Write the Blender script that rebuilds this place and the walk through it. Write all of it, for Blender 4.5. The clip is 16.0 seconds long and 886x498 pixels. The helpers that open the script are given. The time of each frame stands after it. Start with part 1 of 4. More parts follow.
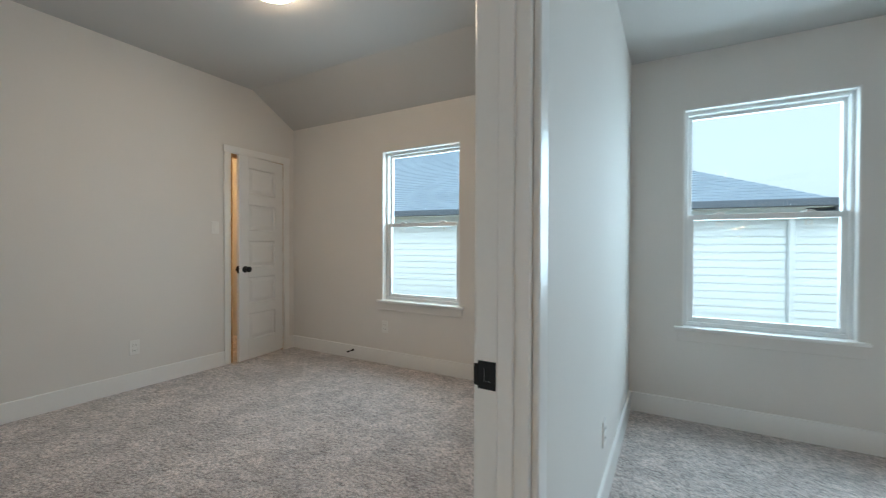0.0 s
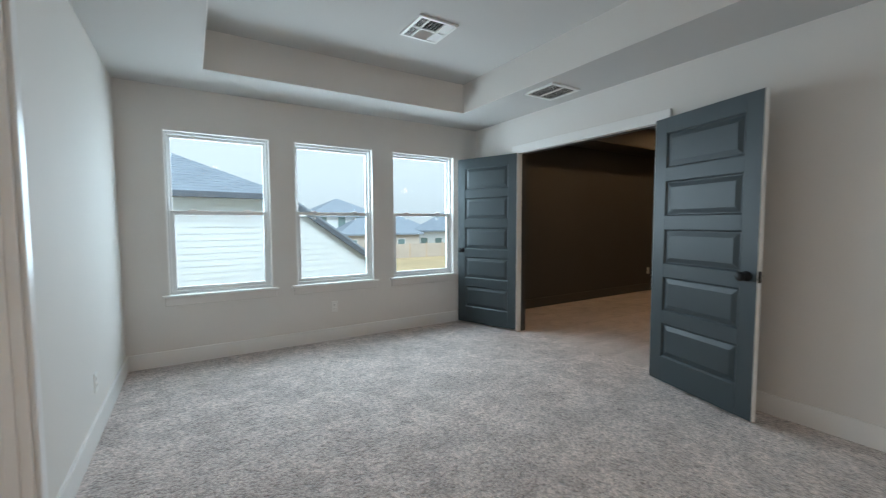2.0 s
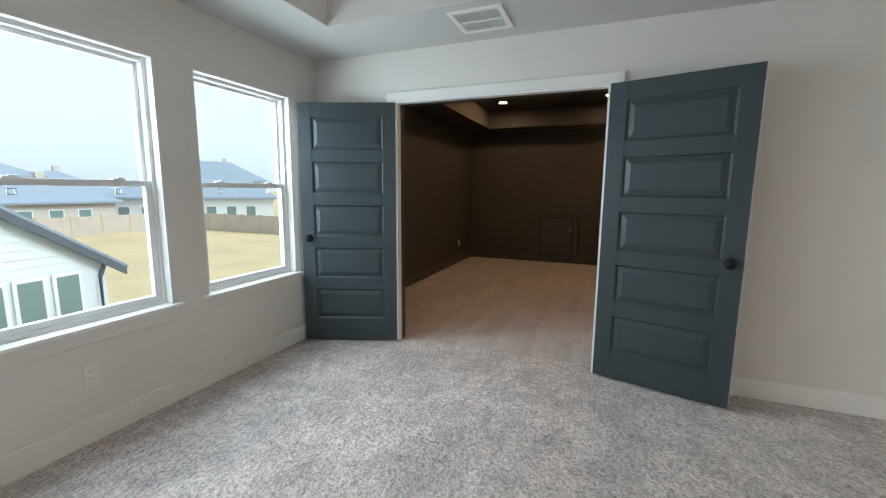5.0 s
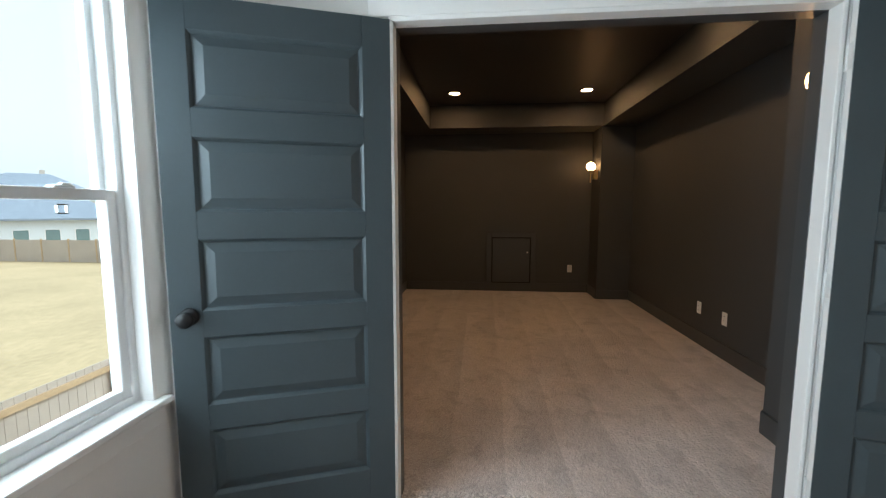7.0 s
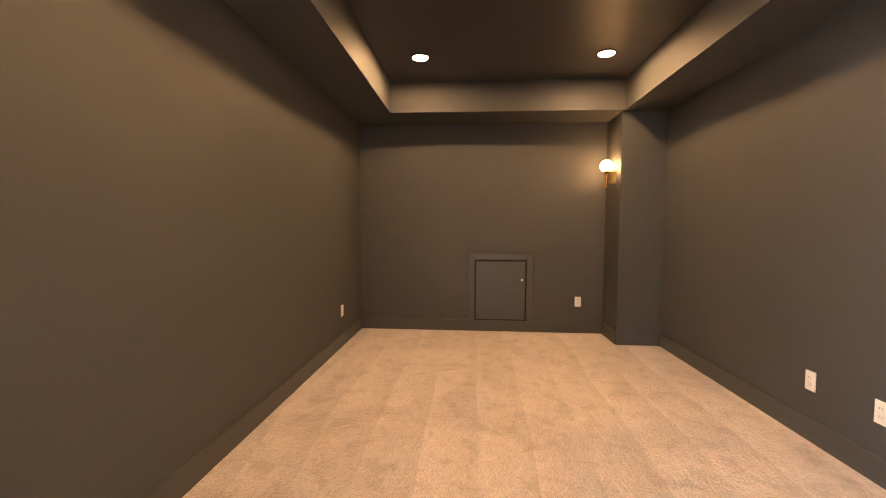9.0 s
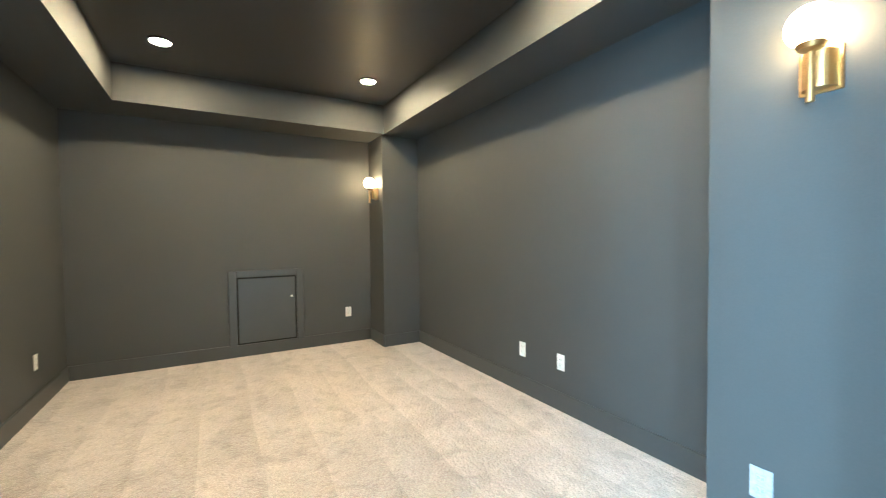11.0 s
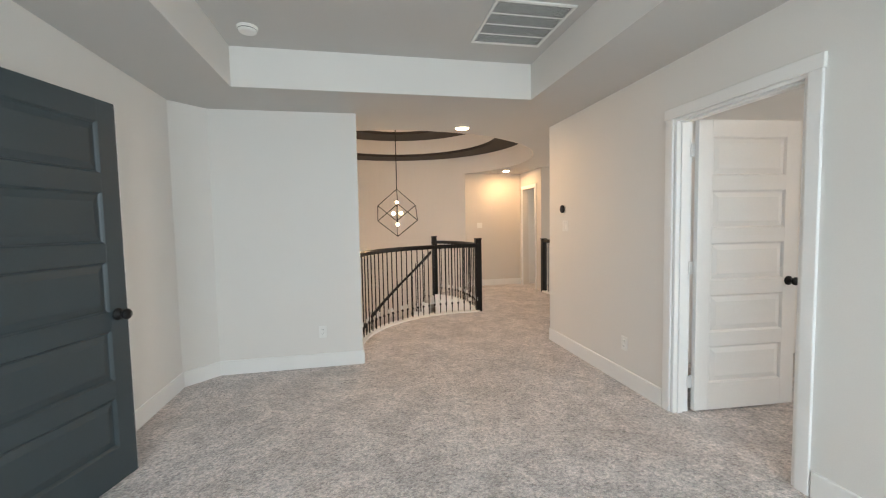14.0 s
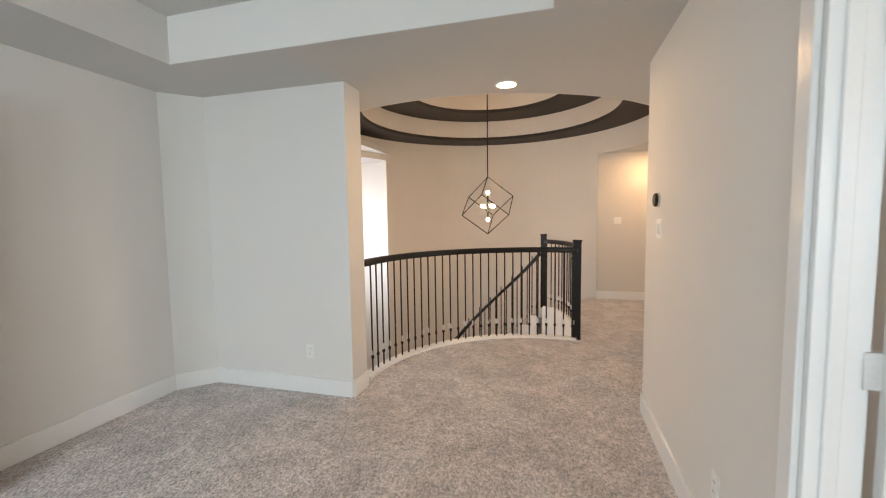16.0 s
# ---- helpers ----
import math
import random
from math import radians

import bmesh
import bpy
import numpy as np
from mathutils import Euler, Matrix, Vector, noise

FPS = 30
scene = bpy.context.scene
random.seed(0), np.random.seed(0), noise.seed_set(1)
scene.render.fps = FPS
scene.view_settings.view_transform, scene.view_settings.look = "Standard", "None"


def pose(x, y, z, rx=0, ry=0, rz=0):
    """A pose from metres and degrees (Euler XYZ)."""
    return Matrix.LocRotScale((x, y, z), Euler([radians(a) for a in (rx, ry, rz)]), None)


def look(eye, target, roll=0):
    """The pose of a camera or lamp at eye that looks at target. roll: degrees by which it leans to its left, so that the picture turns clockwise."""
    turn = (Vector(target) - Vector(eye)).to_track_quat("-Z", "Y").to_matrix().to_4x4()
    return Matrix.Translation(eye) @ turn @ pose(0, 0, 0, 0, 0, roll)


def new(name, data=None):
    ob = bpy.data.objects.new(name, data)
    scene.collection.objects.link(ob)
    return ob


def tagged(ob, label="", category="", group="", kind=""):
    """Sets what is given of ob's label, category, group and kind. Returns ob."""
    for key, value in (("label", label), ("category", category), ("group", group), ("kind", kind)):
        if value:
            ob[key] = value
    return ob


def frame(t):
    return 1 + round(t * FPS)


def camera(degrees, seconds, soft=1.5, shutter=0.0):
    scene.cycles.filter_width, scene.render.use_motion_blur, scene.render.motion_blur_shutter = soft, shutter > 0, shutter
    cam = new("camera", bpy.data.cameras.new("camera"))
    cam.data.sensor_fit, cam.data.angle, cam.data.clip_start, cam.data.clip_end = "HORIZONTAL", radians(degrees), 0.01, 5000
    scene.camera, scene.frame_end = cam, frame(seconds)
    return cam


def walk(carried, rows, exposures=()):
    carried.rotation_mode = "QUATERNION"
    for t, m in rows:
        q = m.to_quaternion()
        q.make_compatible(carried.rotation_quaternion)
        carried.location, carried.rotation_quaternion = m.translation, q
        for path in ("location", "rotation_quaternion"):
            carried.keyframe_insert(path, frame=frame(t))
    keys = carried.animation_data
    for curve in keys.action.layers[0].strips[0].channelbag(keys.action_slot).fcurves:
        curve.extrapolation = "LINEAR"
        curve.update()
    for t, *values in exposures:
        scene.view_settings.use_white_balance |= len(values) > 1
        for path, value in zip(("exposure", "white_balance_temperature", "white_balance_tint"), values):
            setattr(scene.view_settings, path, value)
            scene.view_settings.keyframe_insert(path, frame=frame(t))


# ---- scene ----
cam = camera(95.4, 16.0, soft=1.1, shutter=0.2)
PATH = [
    (0, (0.091, 0.063, 1.165), (-0.898, 1.801, 1.145), 0.2),
    (0.5, (0.239, -0.295, 1.207), (-0.301, 1.631, 1.164), 0.0),
    (0.8, (0.265, -0.451, 1.231), (0.076, 1.539, 1.177), -0.1),
    (1, (0.309, -0.603, 1.225), (0.327, 1.396, 1.169), -0.1),
    (1.5, (0.341, -0.9, 1.24), (0.898, 1.018, 1.152), -0.3),
    (2, (0.344, -1.063, 1.248), (1.398, 0.632, 1.123), -0.2),
    (2.5, (0.306, -1.161, 1.258), (1.717, 0.246, 1.083), -0.3),
    (3, (0.332, -1.109, 1.266), (1.956, 0.039, 1.052), -0.0),
    (3.5, (0.334, -0.795, 1.272), (2.057, 0.188, 1.02), 0.2),
    (4, (0.34, -0.305, 1.301), (2.106, 0.595, 1.032), 0.4),
    (4.5, (0.407, 0.232, 1.32), (2.202, 1.066, 1.037), 0.5),
    (4.7, (0.408, 0.447, 1.331), (2.218, 1.247, 1.045), 0.5),
    (7, (1.872, 2.041, 1.315), (3.852, 2.231, 1.111), 0.0),
    (7.5, (2.417, 1.984, 1.278), (4.401, 2.167, 1.098), -0.2),
    (8, (2.909, 1.952, 1.264), (4.89, 2.176, 1.108), -0.4),
    (10.3, (3.603, 1.934, 1.237), (5.553, 1.491, 1.198), -0.0),
    (10.5, (3.559, 1.996, 1.26), (5.465, 1.393, 1.212), -0.4),
    (11, (3.428, 2.101, 1.268), (5.162, 1.106, 1.208), -0.6),
    (11.5, (3.237, 2.214, 1.292), (4.695, 0.848, 1.215), -0.7),
    (12, (3.006, 2.333, 1.312), (4.07, 0.643, 1.221), -0.8),
    (12.5, (2.838, 2.437, 1.327), (3.381, 0.514, 1.231), -1.0),
    (12.6, (2.797, 2.445, 1.315), (3.237, 0.496, 1.229), -0.9),
    (13, (2.67, 2.525, 1.348), (2.644, 0.528, 1.242), -1.1),
    (13.5, (2.348, 2.579, 1.362), (2.016, 0.61, 1.244), -1.2),
    (14, (1.943, 2.494, 1.365), (1.556, 0.536, 1.243), -1.1),
    (14.5, (1.458, 2.433, 1.375), (1.248, 0.448, 1.245), -1.2),
    (15, (1.006, 2.193, 1.36), (1.08, 0.199, 1.22), -1.1),
    (15.5, (0.642, 1.821, 1.361), (0.978, -0.145, 1.22), -1.1),
    (16, (0.446, 1.269, 1.411), (0.98, -0.652, 1.257), -0.8),
]

EXPOSURES = [
    (0.0, 1.05, 5600, 2), (0.5, 0.74, 5550, 2), (1.0, 0.82, 5600, 4), (2.0, 1.0, 5900, 7), (3.0, 1.15, 6100, 8), (4.5, 1.2, 6100, 8), (6.8, 1.15, 6000, 7), (7.1, 1.4, 6200, 10), (7.5, 2.1, 6850, 16), (8.2, 3.05, 8000, 27),
    (9.4, 3.7, 5600, 4), (10.3, 4.2, 4600, -9), (11.5, 3.65, 4250, -14), (12.0, 2.85, 4550, -12), (12.5, 2.18, 5750, -2),
    (13.0, 1.86, 6000, 6), (14.0, 1.47, 6350, 9), (15.0, 1.42, 6350, 10), (16.0, 1.46, 6350, 10)]
walk(cam, [(t, look(eye, target, roll)) for t, eye, target, roll in PATH], EXPOSURES)

# ---- daylight: an overcast sky ----
world = bpy.data.worlds.new("overcast_sky")
scene.world = world
world.use_nodes = True
wn, wl = world.node_tree.nodes, world.node_tree.links
sky = wn.new("ShaderNodeTexSky")
sky.sky_type = "NISHITA"
sky.sun_disc = False
sky.sun_elevation, sky.sun_rotation = radians(45), radians(160)
sky.air_density, sky.dust_density, sky.ozone_density = 1.0, 4.0, 1.0
pale = wn.new("ShaderNodeHueSaturation")
pale.inputs["Saturation"].default_value = 0.22
wl.new(sky.outputs[0], pale.inputs["Color"])
cloud = wn.new("ShaderNodeMix")
cloud.data_type = "RGBA"
cloud.inputs["Factor"].default_value = 0.82
cloud.inputs["B"].default_value = (3.08, 3.24, 3.29, 1)
wl.new(pale.outputs[0], cloud.inputs["A"])
wl.new(cloud.outputs["Result"], wn["Background"].inputs[0])
wn["Background"].inputs[1].default_value = 0.15

sun_data = bpy.data.lights.new("sun", "SUN")
sun_data.energy, sun_data.angle, sun_data.color = 1.2, radians(35), (1.0, 0.985, 0.96)
sun = new("sun", sun_data)
sun.matrix_world = look((0, 0, 30), (-10 * math.sin(radians(160)), -10 * math.cos(radians(160)), 20))

# daylight through the window openings: sky panels just outside the glass, leaning as the sky does
for x, w, watts in ((0.58, 0.80, 14.0), (1.66, 0.80, 16.0), (2.74, 0.80, 17.5), (-1.96, 0.80, 14.0)):
    sky_light = bpy.data.lights.new("daylight_stand_in", "AREA")
    sky_light.shape, sky_light.size, sky_light.size_y, sky_light.energy = "RECTANGLE", w, 1.38, watts
    sky_light.color = (0.84, 0.95, 1.0)
    new("daylight_stand_in", sky_light).matrix_world = look((x, 3.64, 1.49), (x, 0.64, 0.22))
# fill lamp in an added, unseen window opening, to brighten the alcove
alcove_fill = bpy.data.lights.new("daylight_stand_in", "AREA")
alcove_fill.shape, alcove_fill.size, alcove_fill.size_y, alcove_fill.energy, alcove_fill.color = "RECTANGLE", 1.0, 1.6, 13.0, (0.97, 0.96, 1.0)
new("daylight_stand_in", alcove_fill).matrix_world = look((4.38, -4.75, 1.15), (0, -4.75, 1.15))
# fill lamps at added, unseen openings that lift the void and the side room
for eye, target, w, h, watts in (((-5.15, -3.4, 0.7), (0, -3.4, 0.7), 2.0, 2.4, 18.0), ((-3.28, -5.5, 1.4), (0, -5.5, 1.4), 0.7, 1.2, 2.5)):
    room_fill = bpy.data.lights.new("daylight_stand_in", "AREA")
    room_fill.shape, room_fill.size, room_fill.size_y, room_fill.energy, room_fill.color = "RECTANGLE", w, h, watts, (1.0, 0.95, 0.88)
    new("daylight_stand_in", room_fill).matrix_world = look(eye, target)

DOWNLIGHT, GLOBE, BULB = 76.0, 5.2, 130.0
WARM = (1.0, 0.565, 0.25)


# ---- materials ----
def material(name, colour, rough=0.6, metal=0.0, vary=0.06, coarse=3.0, fine=90.0, bump=0.05, spec=0.5):
    """A painted or plain surface: tone varied at two scales, with a fine relief."""
    m = bpy.data.materials.new(name)
    m.use_nodes = True
    n, l = m.node_tree.nodes, m.node_tree.links
    b = n["Principled BSDF"]
    geo = n.new("ShaderNodeNewGeometry")
    big, small = n.new("ShaderNodeTexNoise"), n.new("ShaderNodeTexNoise")
    big.inputs["Scale"].default_value, small.inputs["Scale"].default_value = coarse, fine
    big.inputs["Detail"].default_value, small.inputs["Detail"].default_value = 4, 3
    both = n.new("ShaderNodeMath")
    both.operation = "ADD"
    ramp = n.new("ShaderNodeMapRange")
    ramp.inputs["From Min"].default_value, ramp.inputs["From Max"].default_value = 0.6, 1.4
    ramp.inputs["To Min"].default_value, ramp.inputs["To Max"].default_value = 1 - vary, 1 + vary
    tone = n.new("ShaderNodeMix")
    tone.data_type, tone.blend_type = "RGBA", "MULTIPLY"
    tone.inputs["Factor"].default_value = 1.0
    tone.inputs["A"].default_value = (*colour, 1)
    for t in (big, small):
        l.new(geo.outputs["Position"], t.inputs["Vector"])
    l.new(big.outputs["Fac"], both.inputs[0])
    l.new(small.outputs["Fac"], both.inputs[1])
    l.new(both.outputs[0], ramp.inputs["Value"])
    l.new(ramp.outputs[0], tone.inputs["B"])
    l.new(tone.outputs["Result"], b.inputs["Base Color"])
    if bump:
        bp = n.new("ShaderNodeBump")
        bp.inputs["Strength"].default_value, bp.inputs["Distance"].default_value = bump, 0.004
        l.new(small.outputs["Fac"], bp.inputs["Height"])
        l.new(bp.outputs[0], b.inputs["Normal"])
    b.inputs["Roughness"].default_value, b.inputs["Metallic"].default_value = rough, metal
    b.inputs["Specular IOR Level"].default_value = spec
    return m


def glowing(name, colour, strength):
    m = bpy.data.materials.new(name)
    m.use_nodes = True
    b = m.node_tree.nodes["Principled BSDF"]
    b.inputs["Base Color"].default_value = (0.8, 0.8, 0.8, 1)
    b.inputs["Emission Color"].default_value = (*colour, 1)
    b.inputs["Emission Strength"].default_value = strength
    return m


def carpet_material(name, groomed=False):
    """Cut-pile carpet: tufts with the shade of the pits between them painted in, two yarns, brushed patches, and vacuum
    lanes where groomed.
    """
    m = bpy.data.materials.new(name)
    m.use_nodes = True
    n, l = m.node_tree.nodes, m.node_tree.links
    b = n["Principled BSDF"]
    geo = n.new("ShaderNodeNewGeometry")

    def noise_at(scale, detail=3, distort=0.0, stretch=None):
        t = n.new("ShaderNodeTexNoise")
        t.inputs["Scale"].default_value, t.inputs["Detail"].default_value = scale, detail
        t.inputs["Distortion"].default_value = distort
        if stretch:
            mp = n.new("ShaderNodeMapping")
            mp.inputs["Scale"].default_value = stretch
            l.new(geo.outputs["Position"], mp.inputs["Vector"])
            l.new(mp.outputs[0], t.inputs["Vector"])
        else:
            l.new(geo.outputs["Position"], t.inputs["Vector"])
        return t

    def mixed(kind, fac, a, b2):
        x = n.new("ShaderNodeMix")
        x.data_type, x.blend_type = "RGBA", kind
        for sock, v in (("Factor", fac), ("A", a), ("B", b2)):
            if hasattr(v, "is_linked"):
                l.new(v, x.inputs[sock])
            else:
                x.inputs[sock].default_value = v
        return x.outputs["Result"]

    def spread(v, lo, hi, to_lo, to_hi):
        x = n.new("ShaderNodeMapRange")
        for sock, w in (("From Min", lo), ("From Max", hi), ("To Min", to_lo), ("To Max", to_hi)):
            x.inputs[sock].default_value = w
        l.new(v, x.inputs["Value"])
        return x.outputs[0]

    def times(kind, p, q):
        x = n.new("ShaderNodeMath")
        x.operation = kind
        for sock, v in zip(x.inputs, (p, q)):
            if hasattr(v, "is_linked"):
                l.new(v, sock)
            else:
                sock.default_value = v
        return x.outputs[0]

    fleck, shag, clump, patch = noise_at(170, 2), noise_at(46, 3, 0.4), noise_at(17, 4, 0.3), noise_at(4.2, 6, 0.7)
    tread = noise_at(6.5, 4, 0.4)
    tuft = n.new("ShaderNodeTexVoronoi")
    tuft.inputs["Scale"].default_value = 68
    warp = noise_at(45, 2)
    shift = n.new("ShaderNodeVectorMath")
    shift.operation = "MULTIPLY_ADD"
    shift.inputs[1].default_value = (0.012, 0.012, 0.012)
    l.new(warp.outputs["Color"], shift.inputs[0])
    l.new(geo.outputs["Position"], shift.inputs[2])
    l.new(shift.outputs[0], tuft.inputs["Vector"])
    # one carpet in both rooms; their difference in light is put into its tone
    low = 0.88 if groomed else 1.03
    yarn = mixed("MIX", spread(fleck.outputs["Fac"], 0.36, 0.64, 0, 1), (0.52 * low, 0.454 * low, 0.425 * low, 1), (0.81 * low, 0.722 * low, 0.682 * low, 1))
    tone = spread(patch.outputs["Fac"], 0.43, 0.56, 0.85, 1.07) if not groomed else spread(patch.outputs["Fac"], 0.40, 0.60, 0.95, 1.03)
    deep = 0.28 if groomed else 1.0
    lean = noise_at(1.3, 3, 0.8)
    tone = times("MULTIPLY", tone, spread(lean.outputs["Fac"], 0.44, 0.56, 0.93, 1.05))
    tone = times("MULTIPLY", tone, spread(tread.outputs["Fac"], 0.54, 0.62, 1.0, 0.83 if groomed else 0.88))
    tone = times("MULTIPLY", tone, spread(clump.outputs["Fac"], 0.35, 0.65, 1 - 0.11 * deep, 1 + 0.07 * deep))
    # shade in the crevices of the pile and between tufts, put into the colour
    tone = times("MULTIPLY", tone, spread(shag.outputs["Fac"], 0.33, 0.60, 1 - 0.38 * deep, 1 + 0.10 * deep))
    pit_shade = times("MULTIPLY", spread(tuft.outputs["Distance"], 0.42, 0.80, 0.0, 1.0), spread(clump.outputs["Fac"], 0.40, 0.62, 0.9, 0.25))
    tone = times("MULTIPLY", tone, spread(pit_shade, 0.0, 1.0, 1.04, 1.04 - 0.50 * deep))
    if groomed:
        wave = n.new("ShaderNodeTexWave")
        wave.wave_type, wave.bands_direction, wave.wave_profile = "BANDS", "Y", "SAW"
        for sock, v in (("Scale", 1.0), ("Distortion", 3.2), ("Detail", 1.5), ("Detail Scale", 0.45)):
            wave.inputs[sock].default_value = v
        l.new(geo.outputs["Position"], wave.inputs["Vector"])
        ends = noise_at(1.1, 2, 0.0, (0.8, 2.4, 1.0))
        lanes = mixed("MIX", spread(ends.outputs["Fac"], 0.43, 0.53, 0.2, 1.0), (0.96, 0.96, 0.96, 1), spread(wave.outputs["Fac"], 0.1, 0.95, 0.86, 1.05))
        tone = mixed("MULTIPLY", 1.0, tone, lanes)
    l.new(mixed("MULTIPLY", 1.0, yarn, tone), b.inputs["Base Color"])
    high = times("ADD", times("MULTIPLY", tuft.outputs["Distance"], -0.6), times("MULTIPLY", shag.outputs["Fac"], 1.2))
    high = times("ADD", high, times("MULTIPLY", clump.outputs["Fac"], 1.5))
    bp = n.new("ShaderNodeBump")
    bp.inputs["Strength"].default_value, bp.inputs["Distance"].default_value = (0.55 if groomed else 0.9), 0.014
    l.new(high, bp.inputs["Height"])
    l.new(bp.outputs[0], b.inputs["Normal"])
    b.inputs["Roughness"].default_value = 0.62
    b.inputs["Specular IOR Level"].default_value = 0.38
    b.inputs["Sheen Weight"].default_value = 0.5
    return m


def glass_material():
    """Clear window glass: see-through, with a sheen that grows towards grazing."""
    m = bpy.data.materials.new("window_glass")
    m.use_nodes = True
    n, l = m.node_tree.nodes, m.node_tree.links
    n.remove(n["Principled BSDF"])
    clear, gloss, mix, lw, power = (n.new(k) for k in ("ShaderNodeBsdfTransparent", "ShaderNodeBsdfGlossy", "ShaderNodeMixShader", "ShaderNodeLayerWeight", "ShaderNodeMath"))
    clear.inputs[0].default_value = (0.935, 0.98, 0.99, 1)
    gloss.inputs["Roughness"].default_value = 0.02
    power.operation = "POWER"
    power.inputs[1].default_value = 4.0
    span = n.new("ShaderNodeMapRange")
    span.inputs["To Min"].default_value, span.inputs["To Max"].default_value = 0.014, 0.55
    l.new(lw.outputs["Facing"], power.inputs[0])
    l.new(power.outputs[0], span.inputs["Value"])
    l.new(span.outputs[0], mix.inputs[0])
    l.new(clear.outputs[0], mix.inputs[1])
    l.new(gloss.outputs[0], mix.inputs[2])
    l.new(mix.outputs[0], n["Material Output"].inputs[0])
    return m


WALL = material("wall_paint_white", (0.77, 0.745, 0.71), 0.75, vary=0.02, coarse=1.5, fine=160, bump=0.12)
# wall paint darkened for the ceilings: their weaker light is in the colour
CEIL_DIM = material("dimmed_ceiling_paint", (0.58, 0.572, 0.555), 0.85, vary=0.02, coarse=1.2, fine=140, bump=0.15)
TRIM = material("trim_paint_semigloss", (0.86, 0.85, 0.83), 0.32, vary=0.015, coarse=4, fine=60, bump=0.03)
SLATE = material("slate_wall_paint", (0.070, 0.073, 0.074), 0.62, vary=0.06, coarse=1.5, fine=160, bump=0.12, spec=0.28)
SLATE_TRIM = material("slate_trim_paint", (0.058, 0.062, 0.064), 0.4, vary=0.05, coarse=4, fine=80, bump=0.04)
SLATE_CEIL = material("dark_ceiling_paint", (0.046, 0.044, 0.043), 0.42, vary=0.06, coarse=1.5, fine=150, bump=0.1)
DOOR_SLATE = material("slate_door_paint", (0.042, 0.058, 0.066), 0.42, vary=0.05, coarse=5, fine=70, bump=0.06)
DOOR_WHITE = material("white_door_paint", (0.78, 0.77, 0.75), 0.4, vary=0.02, coarse=5, fine=70, bump=0.05)
VINYL = material("window_vinyl", (0.82, 0.83, 0.83), 0.35, vary=0.015, bump=0.0)
BLACK = material("black_metal", (0.006, 0.006, 0.007), 0.45, 0.0, vary=0.1, bump=0.02, spec=0.35)
BLACK_WOOD = material("black_stained_wood", (0.008, 0.007, 0.0065), 0.38, vary=0.25, coarse=6, fine=120, bump=0.08, spec=0.3)
BRASS = material("brushed_brass", (0.62, 0.42, 0.17), 0.32, 1.0, vary=0.08, fine=200, bump=0.03)
PLATE = material("white_plastic", (0.84, 0.83, 0.80), 0.4, vary=0.01, bump=0.0)
FILM = material("filmed_plastic", (0.40, 0.43, 0.46), 0.25, vary=0.25, coarse=40, fine=90, bump=0.1)
# dark colour for the shade inside socket slots and the detector's vent ring
SLOT = material("slot_shadow", (0.06, 0.06, 0.06), 0.6, bump=0.0)
# black for thin sheets that stand for the shade in holes and gaps
GAP_SHADE = material("gap_shade", (0.008, 0.008, 0.008), 0.8, bump=0.0)
# dark tone of the flat vent backings: the unlit duct's shade as a colour
DUCT_SHADE = material("duct_shade", (0.10, 0.10, 0.10), 0.7, bump=0.0)
HINGE = material("painted_hinge", (0.75, 0.74, 0.72), 0.35, 0.2, bump=0.0)
STEEL = material("satin_nickel", (0.6, 0.58, 0.55), 0.3, 1.0, bump=0.0)
TAUPE = material("taupe_ceiling_paint", (0.028, 0.022, 0.017), 0.7, vary=0.05, bump=0.1)
CREAM = material("stairwell_wall_paint", (0.70, 0.66, 0.61), 0.75, vary=0.02, coarse=1.5, fine=160, bump=0.12)
WRAP = material("clear_plastic_wrap", (0.75, 0.75, 0.74), 0.3, bump=0.0)
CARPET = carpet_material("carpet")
CARPET_GROOMED = carpet_material("groomed_carpet", True)
GLASS = glass_material()
LENS = glowing("downlight_lens", WARM, DOWNLIGHT)
LENS_HALL = glowing("hall_downlight_lens", (1.0, 0.60, 0.29), 1.6 * DOWNLIGHT)
OPAL = glowing("opal_globe_lit", (1.0, 0.52, 0.20), 1.35 * GLOBE)
FILAMENT = glowing("lit_bulb", (1.0, 0.6, 0.28), BULB)
SIDING = material("white_fibre_cement_siding", (0.72, 0.765, 0.79), 0.6, vary=0.04, coarse=2, fine=40, bump=0.1)
# dark grey shingle, its colour lightened and blued for glare and haze
SHINGLE = material("hazed_asphalt_shingle", (0.27, 0.32, 0.38), 0.9, vary=0.16, coarse=2.5, fine=25, bump=0.3)
FASCIA = material("dark_grey_gutter_metal", (0.13, 0.15, 0.18), 0.5, 0.3, bump=0.02)
GRASS = material("dormant_tan_turf", (0.52, 0.41, 0.24), 0.95, vary=0.22, coarse=0.25, fine=6, bump=0.4)
WOOD_FENCE = material("weathered_fence_wood", (0.50, 0.44, 0.38), 0.8, vary=0.15, coarse=1.2, fine=30, bump=0.2)
WOOD_RAIL = material("fresh_fence_rail_wood", (0.52, 0.38, 0.23), 0.75, vary=0.12, coarse=2, fine=40, bump=0.15)
FAR_WALL = material("pale_brick_far", (0.55, 0.50, 0.44), 0.85, vary=0.1, coarse=1, fine=8, bump=0.1)
FAR_PANE = material("teal_reflecting_pane", (0.19, 0.27, 0.27), 0.15, bump=0.0)
PINE = material("bare_pine", (0.48, 0.30, 0.15), 0.6, vary=0.15, coarse=6, fine=60, bump=0.1)


